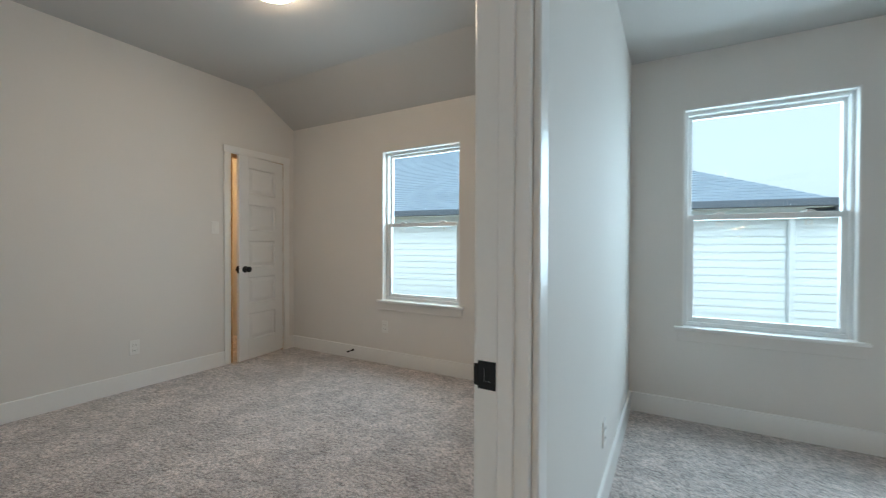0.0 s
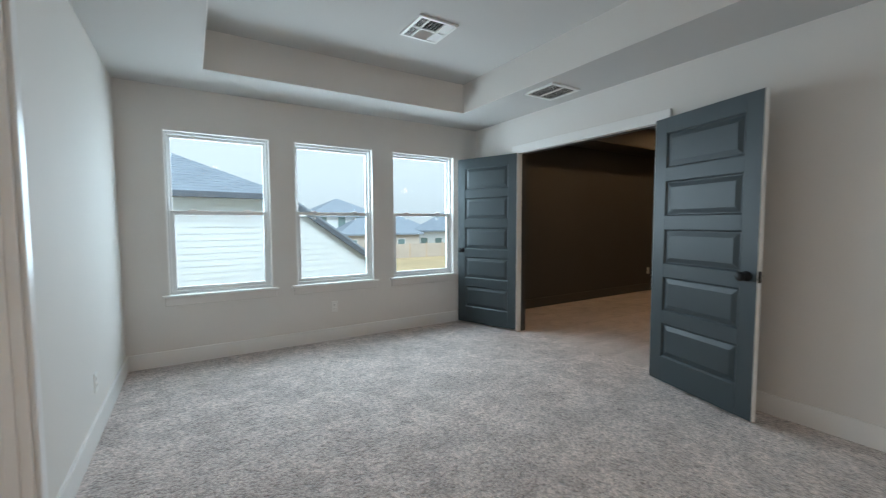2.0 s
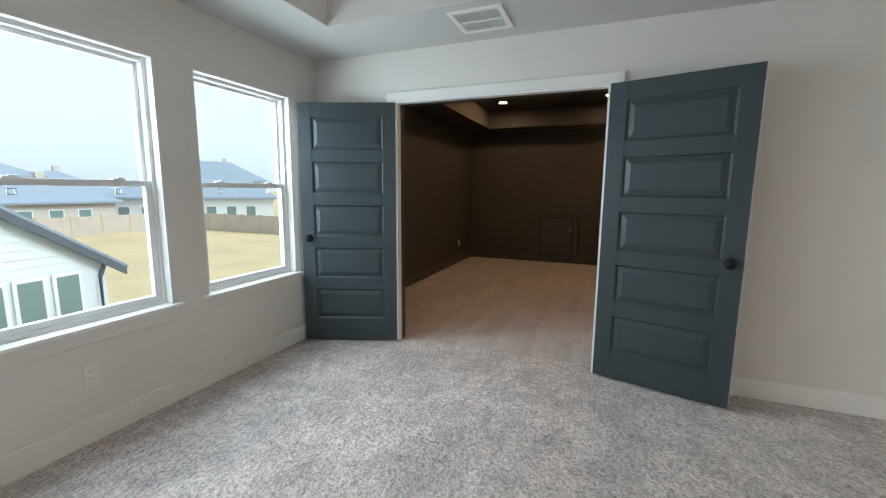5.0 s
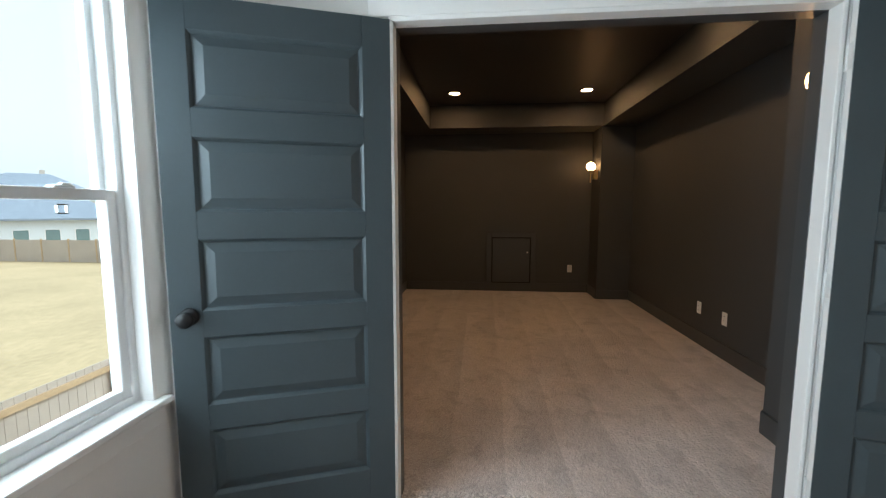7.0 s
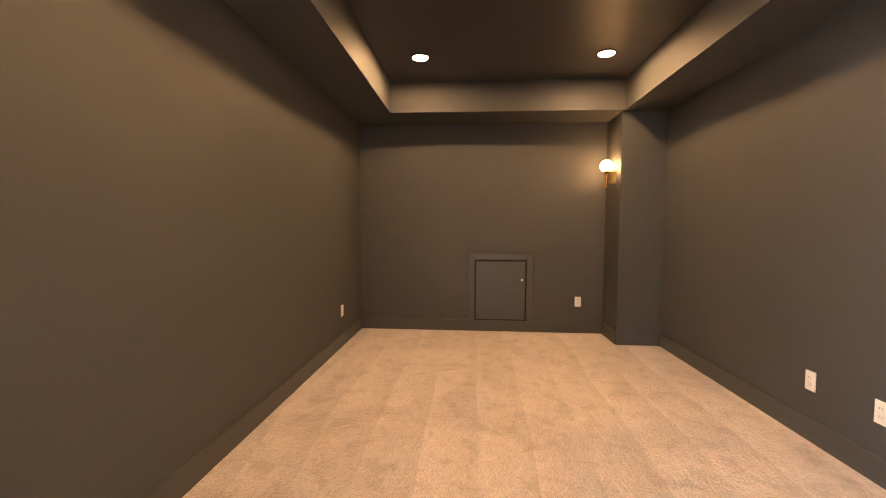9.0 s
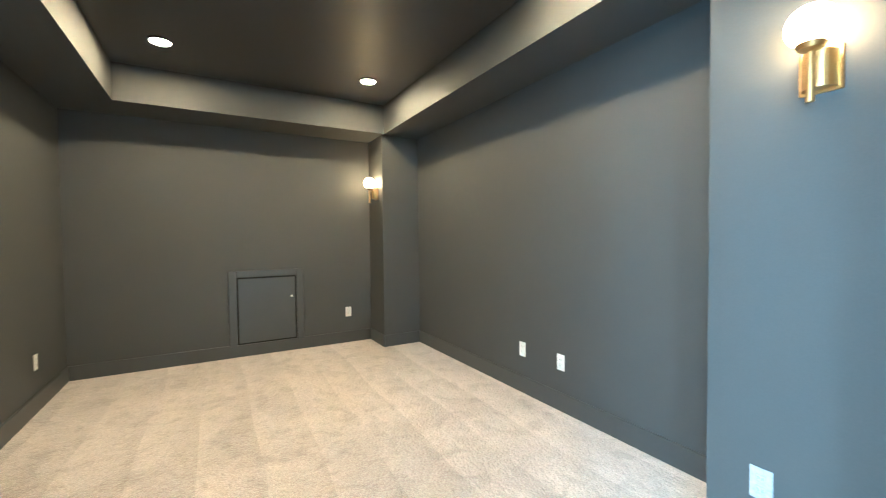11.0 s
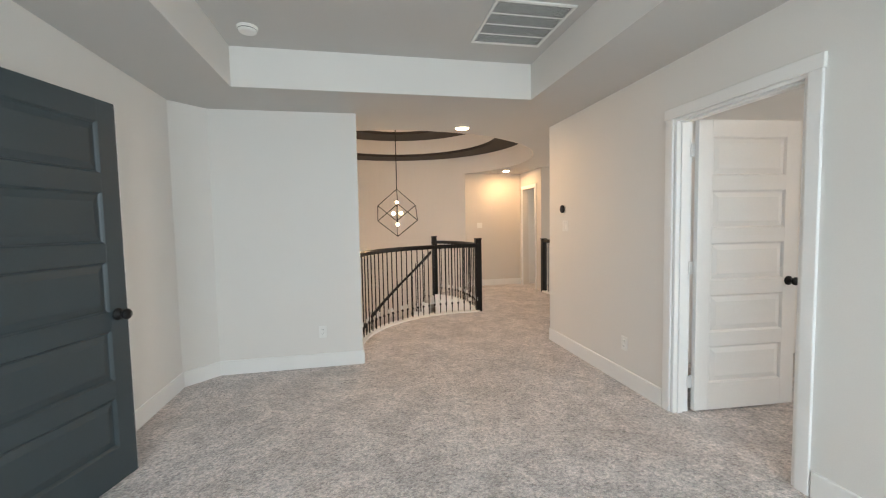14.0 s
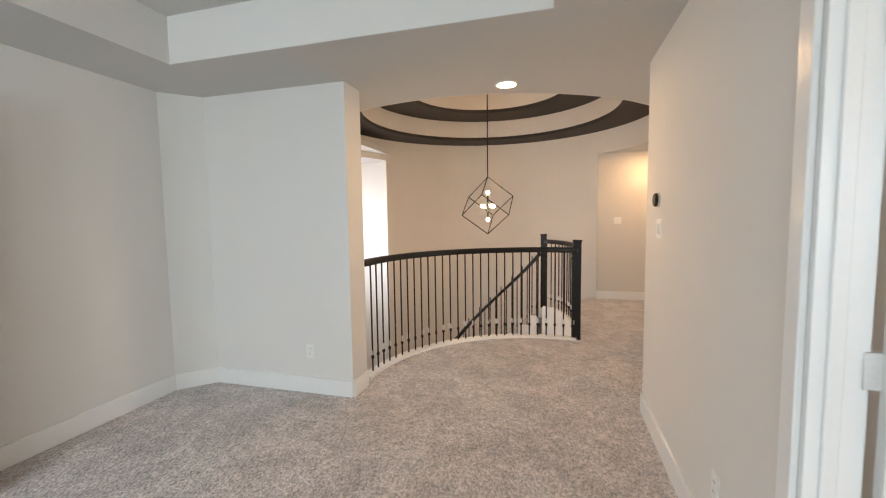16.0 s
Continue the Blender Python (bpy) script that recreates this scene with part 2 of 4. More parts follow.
# ---- mesh helpers ----
def mesh(name, bm, mat, parent=None, m=None, smooth=False):
    bmesh.ops.recalc_face_normals(bm, faces=bm.faces[:])
    me = bpy.data.meshes.new(name)
    bm.to_mesh(me)
    bm.free()
    for mm in (mat if isinstance(mat, (list, tuple)) else [mat]):
        me.materials.append(mm)
    if smooth:
        for p in me.polygons:
            p.use_smooth = True
    ob = new(name, me)
    if parent is not None:
        ob.parent = parent
    if m is not None:
        ob.matrix_basis = m
    return ob


def part(name, bm, mat, parent, label="", m=None, smooth=False):
    ob = mesh(name, bm, mat, parent, m, smooth)
    return tagged(ob, label) if label else ob


def thing(name, label, category, m=None, group="", kind=""):
    ob = new(name)
    ob.empty_display_size = 0.1
    if m is not None:
        ob.matrix_basis = m
    return tagged(ob, label, category, group, kind)


def box(bm, a, b, bevel=0.0, seg=1):
    """A box between two corners, its edges eased."""
    r = bmesh.ops.create_cube(bm, size=1)
    vs = r["verts"]
    for v in vs:
        v.co = Vector([a[i] + (v.co[i] + 0.5) * (b[i] - a[i]) for i in range(3)])
    if bevel:
        es = list({e for v in vs for e in v.link_edges})
        bmesh.ops.bevel(bm, geom=es, offset=bevel, segments=seg, affect="EDGES", profile=0.5)
    return bm


def boxed(a, b, bevel=0.0, seg=1):
    return box(bmesh.new(), a, b, bevel, seg)


def lathe(profile, steps=24, bm=None, axis="z", at=(0, 0, 0)):
    """A turned solid from (radius, height) pairs."""
    bm = bm or bmesh.new()
    rings = []
    for r, h in profile:
        ring = []
        for k in range(steps):
            a = 2 * math.pi * k / steps
            p = (r * math.cos(a), r * math.sin(a), h)
            p = p if axis == "z" else (p[0], p[2], p[1]) if axis == "y" else (p[2], p[0], p[1])
            ring.append(bm.verts.new(Vector(p) + Vector(at)))
        rings.append(ring)
    for a, b in zip(rings, rings[1:]):
        for k in range(steps):
            bm.faces.new((a[k], a[(k + 1) % steps], b[(k + 1) % steps], b[k]))
    bm.faces.new(rings[0])
    bm.faces.new(rings[-1])
    return bm


def plate(outer, holes, z0, z1):
    """A slab over a plan outline with holes."""
    bm = bmesh.new()
    edges = []
    for loop in (outer, *holes):
        vs = [bm.verts.new((x, y, z0)) for x, y in loop]
        edges += [bm.edges.new((vs[k], vs[(k + 1) % len(vs)])) for k in range(len(vs))]
    got = bmesh.ops.triangle_fill(bm, use_beauty=True, edges=edges)
    faces = [g for g in got["geom"] if isinstance(g, bmesh.types.BMFace)]
    up = bmesh.ops.extrude_face_region(bm, geom=faces)
    bmesh.ops.translate(bm, verts=[g for g in up["geom"] if isinstance(g, bmesh.types.BMVert)], vec=(0, 0, z1 - z0))
    return bm


def rect(x0, y0, x1, y1):
    return [(x0, y0), (x1, y0), (x1, y1), (x0, y1)]


def outline(a0, a1, z0, z1, holes):
    """A wall's outline with its doorways cut up from the floor, and the holes that lie inside it."""
    low, inner = [], []
    for h in sorted(holes):
        if h[1] <= z0:
            low += [(h[0], z0), (h[0], h[3]), (h[2], h[3]), (h[2], z0)]
        else:
            inner.append(rect(*h))
    return [(a0, z0)] + low + [(a1, z0), (a1, z1), (a0, z1)], inner


def wall_along_x(name, x0, x1, y0, y1, z0, z1, holes=(), mat=None):
    """A wall that runs along x between the planes y0 and y1; holes are (x0, z0, x1, z1)."""
    bm = plate(*outline(x0, x1, z0, z1, holes), y0, y1)
    for v in bm.verts:
        v.co = Vector((v.co.x, v.co.z, v.co.y))
    return structure(name, bm, mat or WALL)


def wall_along_y(name, y0, y1, x0, x1, z0, z1, holes=(), mat=None):
    bm = plate(*outline(y0, y1, z0, z1, holes), x0, x1)
    for v in bm.verts:
        v.co = Vector((v.co.z, v.co.x, v.co.y))
    return structure(name, bm, mat or WALL)


LABELS = {}


def structure(name, bm, mat, label="", category="", smooth=False):
    ob = mesh(name, bm, mat, smooth=smooth)
    base = name.split("_")[0]
    words = {"wall": ("smooth painted drywall wall of the room", "wall"), "floor": ("grey beige cut pile carpet floor", "floor"),
             "ceiling": ("smooth painted drywall ceiling", "ceiling"), "baseboard": ("painted wooden baseboard along the wall", "baseboard"),
             "trim": ("painted wooden casing round an opening", "trim")}.get(base, ("plain built surface of the house", base))
    return tagged(ob, label or words[0], category or words[1], kind="structure")


def sweep(points, section, bm=None, closed=False):
    """A bar of the given cross-section (side, up pairs) along a line of points, kept upright."""
    bm = bm or bmesh.new()
    rings, n = [], len(points)
    pts = [Vector(p) for p in points]
    for k, p in enumerate(pts):
        d = pts[min(k + 1, n - 1)] - pts[max(k - 1, 0)]
        side = Vector((d.y, -d.x, 0)).normalized()
        rings.append([bm.verts.new(p + side * s + Vector((0, 0, u))) for s, u in section])
    for a, b in zip(rings, rings[1:]):
        for k in range(len(section)):
            bm.faces.new((a[k], a[(k + 1) % len(section)], b[(k + 1) % len(section)], b[k]))
    bm.faces.new(rings[0])
    bm.faces.new(rings[-1])
    return bm


def tube(bm, a, b, r, sides=8):
    a, b = Vector(a), Vector(b)
    d = (b - a).normalized()
    u = d.orthogonal().normalized()
    v = d.cross(u)
    rings = [[bm.verts.new(p + r * (u * math.cos(t) + v * math.sin(t))) for t in (2 * math.pi * k / sides for k in range(sides))] for p in (a, b)]
    for k in range(sides):
        bm.faces.new((rings[0][k], rings[0][(k + 1) % sides], rings[1][(k + 1) % sides], rings[1][k]))
    bm.faces.new(rings[0])
    bm.faces.new(rings[1])
    return bm


# ---- the plan, in metres ----
H, H2 = 2.442, 2.745                      # low ceiling, raised tray
GX0, GX1, GY0, GY1 = -0.17, 3.51, -1.53, 3.21   # loft
DX0, DX1, DY0, DY1 = 3.62, 8.25, -0.07, 3.26    # dark room
BX0, BX1, BY0 = -3.66, -0.29, -0.75             # bedroom
CX, CY, CR = 1.36, -4.41, 2.25                  # round stairwell
WINDOWS = [(0.15, 1.015), (1.237, 2.086), (2.322, 3.165)]
BED_WINDOW = (-2.39, -1.53)
WZ0, WZ1 = 0.62, 2.077
DOOR_TOP = 2.052
FR0, FR1 = 0.768, 2.41                    # opening of the double doors
BD0, BD1 = 0.062, 0.902                   # opening of the bedroom door
CL0, CL1 = 2.46, 3.07                     # closet door


def arc(cx, cy, r, a0, a1, n):
    return [(cx + r * math.cos(radians(a0 + (a1 - a0) * k / n)), cy + r * math.sin(radians(a0 + (a1 - a0) * k / n))) for k in range(n + 1)]


RAIL_ARC = arc(0.442, -1.906, 1.603, 1.0, -98.7, 30)
def bend(p, c, q, n):
    return [tuple((1 - t) ** 2 * p[i] + 2 * t * (1 - t) * c[i] + t * t * q[i] for i in range(2)) for t in (k / n for k in range(n + 1))]
RAIL_BEND = bend((0.205, -3.53), (0.12, -4.75), (0.60, -5.13), 16)
STAIR_A0 = 228.0

# ---- floors ----
hall = [(-1.55, -6.0), (-0.24, -6.0), (-0.146, -6.08)] + RAIL_BEND[::-1] + RAIL_ARC[::-1][1:] + [(2.045, -1.53), (-0.17, -1.53), (-0.17, -1.83), (-1.55, -1.83)]
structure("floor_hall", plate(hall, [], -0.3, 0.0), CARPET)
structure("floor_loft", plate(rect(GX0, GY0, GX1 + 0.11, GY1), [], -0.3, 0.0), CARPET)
structure("floor_dark_room", plate(rect(GX1 + 0.11, DY0, DX1, DY1), [], -0.3, 0.0), CARPET_GROOMED)
structure("floor_bedroom", plate(rect(BX0 - 1.4, BY0, GX0, GY1), [], -0.3, 0.0), CARPET)

# ---- walls of the loft and the bedroom ----
holes = [(a, WZ0, b, WZ1) for a, b in WINDOWS + [BED_WINDOW]]
wall_along_x("wall_north", BX0 - 0.12, GX1 + 0.055, GY1, GY1 + 0.16, -0.3, 3.1, holes)
wall_along_y("wall_west", -1.83, GY1, GX0 - 0.12, GX0, 0, 3.1, [(BD0, -0.01, BD1, DOOR_TOP)])
wall_along_y("wall_east", -1.30, GY1, GX1, GX1 + 0.055, 0, 3.1, [(FR0, -0.01, FR1, DOOR_TOP)])
corner = [(GX1, -1.30), (3.285, GY0), (3.285, GY0 - 0.12), (GX1 + 0.12, -1.40), (GX1 + 0.055, -1.30)]
structure("wall_chamfer", plate(corner, [], 0, 3.1), WALL)
structure("wall_south", plate(rect(1.978, GY0 - 0.25, 3.285, GY0), [], 0, 3.1), WALL)
wall_along_x("wall_hall_north", -1.75, GX0 - 0.12, -1.83, -1.71, 0, 3.1)
wall_along_y("wall_bedroom_west", BY0, GY1, BX0 - 0.12, BX0, 0, 3.1, [(CL0, -0.01, CL1, DOOR_TOP)])
wall_along_x("wall_bedroom_south", BX0, BX1, BY0 - 0.12, BY0, 0, 3.1)
# closet behind the bedroom
wall_along_x("wall_closet_north", BX0 - 1.4, BX0 - 0.12, GY1 + 0.004, GY1 + 0.12, 0, 3.1)
wall_along_x("wall_closet_south", BX0 - 1.4, BX0 - 0.12, 1.2, 1.32, 0, 3.1)
wall_along_y("wall_closet_west", 1.32, GY1, BX0 - 1.5, BX0 - 1.4, 0, 3.1)
structure("ceiling_closet", plate(rect(BX0 - 1.4, 1.32, BX0 - 0.12, GY1), [], H, H + 0.08), CEIL_DIM)

# ---- dark room walls ----
wall_along_y("wall_dark_west", DY0 - 0.1, DY1 + 0.1, GX1 + 0.055, DX0, 0, 3.1, [(FR0, -0.01, FR1, DOOR_TOP)], SLATE)
wall_along_y("wall_dark_east", DY0 - 0.1, DY1 + 0.1, DX1, DX1 + 0.12, 0, 3.1, (), SLATE)
wall_along_x("wall_dark_north", DX0, DX1, DY1, DY1 + 0.12, 0, 3.1, (), SLATE)
wall_along_x("wall_dark_south", DX0, DX1, DY0 - 0.12, DY0, 0, 3.1, (), SLATE)
structure("wall_pilaster_far", plate(rect(7.8, DY0, DX1, 0.385), [], 0, H), SLATE, "dark slate painted pilaster in the room corner", "pilaster")
structure("wall_pilaster_near", plate(rect(DX0, DY0, 4.29, 0.392), [], 0, H), SLATE, "dark slate painted pilaster beside the double doors", "pilaster")

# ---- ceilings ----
structure("ceiling_loft_border", plate(rect(GX0, GY0, GX1, GY1), [rect(0.455, -0.898, 2.90, 2.612)], H, H + 0.303), CEIL_DIM)
structure("ceiling_loft_tray", plate(rect(0.3, -1.0, 3.05, 2.75), [], H2, H2 + 0.1), CEIL_DIM)
structure("trim_loft_tray", plate(rect(0.453, -0.900, 2.902, 2.614), [rect(0.460, -0.893, 2.895, 2.607)], H + 0.002, H2), WALL, "white painted sides of the tray ceiling", "trim")
structure("ceiling_dark_border", plate(rect(DX0, DY0, DX1, DY1), [rect(4.29, 0.376, 7.752, 2.795)], H, H + 0.318), SLATE)
structure("ceiling_dark_tray", plate(rect(4.2, 0.3, 7.85, 2.9), [], H2 + 0.015, H2 + 0.1), SLATE_CEIL)
structure("ceiling_bedroom", plate(rect(BX0, BY0, BX1, 2.70), [], H2, H2 + 0.1), CEIL_DIM)
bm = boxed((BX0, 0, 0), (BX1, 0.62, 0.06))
structure("ceiling_bedroom_slope", bm, CEIL_DIM).matrix_basis = pose(0, 2.695, H2, -29.5, 0, 0)
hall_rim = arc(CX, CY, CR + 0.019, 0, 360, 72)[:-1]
structure("ceiling_hall", plate([(-5.2, -7.6), (4.3, -7.6), (4.3, GY0 - 0.25), (1.978, GY0 - 0.25), (1.978, GY0), (GX0, GY0), (GX0, -1.83), (-5.2, -1.83)], [hall_rim], H, H + 0.08), CEIL_DIM)


def ring_wall(r0, r1, z0, z1, a0=0.0, a1=360.0, n=72):
    """A curved wall standing on part of a circle about the stairwell's centre."""
    inner, outer = arc(CX, CY, r0, a0, a1, n), arc(CX, CY, r1, a0, a1, n)
    if a1 - a0 >= 359.9:
        return plate(outer[:-1], [inner[:-1]], z0, z1)
    return plate(inner + outer[::-1], [], z0, z1)


Z1, Z2, Z3, R2, R3 = 2.80, 3.13, 3.42, 1.72, 1.10
structure("ceiling_stair_rim", ring_wall(CR, CR + 0.018, H, Z1 + 0.05), CREAM, "curved cream rim of the round stair ceiling", smooth=False)
structure("ceiling_stair_ring_low", ring_wall(R2, CR - 0.001, Z1, Z1 + 0.05), TAUPE, "dark taupe ring in the stepped round ceiling")
structure("ceiling_stair_step_low", ring_wall(R2 + 0.001, R2 + 0.09, Z1 + 0.004, Z2 + 0.05), CREAM, "curved cream riser in the stepped round ceiling")
structure("ceiling_stair_ring_high", ring_wall(R3, R2 + 0.05, Z2, Z2 + 0.05), TAUPE, "dark taupe ring in the stepped round ceiling")
structure("ceiling_stair_step_high", ring_wall(R3 + 0.001, R3 + 0.09, Z2 + 0.004, Z3 + 0.05), CREAM, "curved cream riser in the stepped round ceiling")
structure("ceiling_stair_cap", plate(arc(CX, CY, R3 + 0.05, 0, 360, 48)[:-1], [], Z3, Z3 + 0.05), CREAM, "round cream cap of the stepped ceiling")

# ---- stairwell and hall walls ----
LOW = -3.06
structure("wall_stairwell", ring_wall(CR, CR + 0.12, LOW, H, 224.6, 332.0, 36), CREAM, "curved cream painted wall of the round stairwell")
structure("wall_stairwell_near", ring_wall(CR, CR + 0.12, LOW, H, 372.0, 424.0, 20), CREAM, "curved cream painted wall of the round stairwell")
structure("wall_stairwell_lower", ring_wall(CR, CR + 0.12, LOW, -0.3, 74.0, 226.5, 40), CREAM, "curved cream wall below the landing")
bm = bmesh.new()
for a, b in (((3.35, -5.75), (4.5, -5.65)), ((3.55, -3.9), (4.5, -3.8))):
    box(bm, (a[0], a[1], LOW), (b[0], b[1], H + 0.15))
structure("wall_stair_alcove", bm, WALL, "bright white walls of the alcove beside the stairs")
# its opening is out of view, added to hold the alcove's fill lamp
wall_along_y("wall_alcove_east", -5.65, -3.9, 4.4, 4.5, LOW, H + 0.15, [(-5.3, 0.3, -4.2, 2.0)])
structure("ceiling_alcove", plate(rect(3.3, -5.75, 4.5, -3.8), [], H + 0.1, H + 0.2), CEIL_DIM)
structure("floor_below", plate(rect(-6, -8, 5, -1.0), [], LOW - 0.1, LOW), PINE, "wooden floor of the storey below", "floor")
wall_along_x("wall_hall_south", -1.62, -0.235, -6.12, -6.0, 0, 3.0, (), CREAM)
wall_along_y("wall_hall_west", -6.0, -4.92, -1.62, -1.50, 0, 3.0, [(-5.83, -0.01, -5.2, 2.08)], CREAM)
wall_along_x("wall_beyond_north", -3.3, -1.62, -5.02, -4.92, LOW, 3.0, (), CREAM)
wall_along_x("wall_beyond_south", -3.3, -1.62, -6.12, -6.0, 0, 3.0, (), WALL)
# unseen opening made for the side room's fill lamp
wall_along_y("wall_beyond_west", -6.0, -5.02, -3.4, -3.3, 0, 3.0, [(-5.9, 0.7, -5.1, 2.1)], WALL)
structure("floor_beyond_door", plate(rect(-3.3, -6.0, -1.55, -4.92), [], -0.3, 0.0), CARPET)
wall_along_x("wall_void_south", -5.2, -3.3, -5.02, -4.92, LOW, 3.0, (), CREAM)
# unseen opening made for the void's fill lamp
wall_along_y("wall_void_west", -5.0, -1.7, -5.3, -5.2, LOW, 3.0, [(-4.5, -0.6, -2.3, 2.0)], CREAM)
wall_along_x("wall_void_north", -5.2, -1.75, -1.83, -1.72, LOW, 3.0, (), CREAM)
wall_along_y("wall_void_east", -4.92, -1.83, -1.56, -1.50, LOW, -0.3, (), CREAM)
casing_hall = bmesh.new()
box(casing_hall, (-1.5, -5.20, 0), (-1.484, -5.13, 2.08), 0.003)
box(casing_hall, (-1.5, -5.90, 0), (-1.484, -5.83, 2.08), 0.003)
box(casing_hall, (-1.5, -5.90, 2.08), (-1.482, -5.13, 2.15), 0.003)
structure("trim_hall_door", casing_hall, TRIM)


# ---- baseboards and casings ----
def baseboard(points, mat, name="baseboard", height=0.133):
    """A board with an eased top along a wall line; the room lies to the right of the line walked."""
    sec = [(0, 0), (0.014, 0), (0.014, height - 0.004), (0.011, height), (0, height)]
    bm = bmesh.new()
    for a, b in zip(points, points[1:]):
        d = (Vector(b) - Vector(a)).normalized()
        side = Vector((d.y, -d.x))
        rings = [[bm.verts.new((p[0] + side.x * s, p[1] + side.y * s, u)) for s, u in sec] for p in (a, b)]
        for k in range(5):
            bm.faces.new((rings[0][k], rings[0][(k + 1) % 5], rings[1][(k + 1) % 5], rings[1][k]))
        bm.faces.new(rings[0])
        bm.faces.new(rings[1])
    return structure(name, bm, mat)


CW, CT = 0.072, 0.017
baseboard([(GX0, -1.83), (GX0, BD0 - CW - 0.012)], TRIM)
baseboard([(GX0, BD1 + CW + 0.012), (GX0, GY1), (GX1, GY1), (GX1, FR1 + CW)], TRIM)
baseboard([(GX1, FR0 - CW), (GX1, -1.30), (3.285, GY0), (1.978, GY0), (1.978, GY0 - 0.25)], TRIM)
baseboard([(-1.5, -1.83), (GX0 + 0.014, -1.83)][::-1], TRIM)
baseboard([(-0.24, -6.0), (-1.50, -6.0)], TRIM)
baseboard([(BX0, BY0), (BX0, CL0 - CW)], TRIM)
baseboard([(BX0, CL1 + CW), (BX0, GY1), (BX1, GY1), (BX1, BD1 + 0.08)], TRIM)
baseboard([(4.29, 0.392), (4.29, DY0), (7.8, DY0), (7.8, 0.385), (DX1, 0.385), (DX1, 1.20)][::-1], SLATE_TRIM)
baseboard([(DX1, 1.955), (DX1, DY1), (DX0, DY1), (DX0, FR1 + 0.02)][::-1], SLATE_TRIM)
baseboard([(DX0, 0.70), (DX0, 0.392), (4.29, 0.392)][::-1], SLATE_TRIM)


def casing(name, x, y0, y1, top, out, mat):
    """Flat casing round an opening in a wall that faces +x or -x."""
    x0, x1 = sorted((x, x + out * CT))
    bm = bmesh.new()
    box(bm, (x0, y0 - CW, 0), (x1, y0 - 0.006, top), 0.003)
    box(bm, (x0, y1 + 0.006, 0), (x1, y1 + CW, top), 0.003)
    x0, x1 = sorted((x, x + out * (CT + 0.004)))
    box(bm, (x0, y0 - CW - 0.008, top), (x1, y1 + CW + 0.008, top + CW), 0.003)
    return structure(name, bm, mat)


def jamb(name, x0, x1, y0, y1, top, mat):
    """The boards that line an opening."""
    bm = bmesh.new()
    box(bm, (x0, y0, 0), (x1, y0 + 0.018, top - 0.018), 0.002)
    box(bm, (x0, y1 - 0.018, 0), (x1, y1, top - 0.018), 0.002)
    box(bm, (x0, y0, top - 0.018), (x1, y1, top), 0.002)
    return structure(name, bm, mat)


casing("trim_bedroom_door", GX0, BD0, BD1, DOOR_TOP, 1, TRIM)
casing("trim_bedroom_door_back", BX1, BD0, BD1, DOOR_TOP, -1, TRIM)
jamb("trim_bedroom_jamb", BX1 - 0.002, GX0 + 0.002, BD0, BD1, DOOR_TOP, TRIM)
bm = bmesh.new()
box(bm, (-0.235, BD1 - 0.03, 0), (-0.20, BD1 - 0.0175, DOOR_TOP - 0.03), 0.002)
box(bm, (-0.235, BD0 + 0.0175, 0), (-0.20, BD0 + 0.03, DOOR_TOP - 0.03), 0.002)
box(bm, (-0.235, BD0 + 0.0175, DOOR_TOP - 0.03), (-0.20, BD1 - 0.0175, DOOR_TOP - 0.0175), 0.002)
structure("trim_bedroom_stop", bm, TRIM, "white door stop strip inside the bedroom door frame", "trim")
casing("trim_closet_door", BX0, CL0, CL1, DOOR_TOP, 1, TRIM)
jamb("trim_closet_jamb", BX0 - 0.122, BX0 + 0.002, CL0, CL1, DOOR_TOP, PINE)
casing("trim_double_door", GX1, FR0, FR1, DOOR_TOP, -1, TRIM)
jamb("trim_double_jamb_white", GX1 - CT - 0.002, GX1 + 0.045, FR0, FR1, DOOR_TOP, TRIM)
jamb("trim_double_jamb_dark", GX1 + 0.046, DX0 + 0.004, FR0, FR1, DOOR_TOP, SLATE_TRIM)


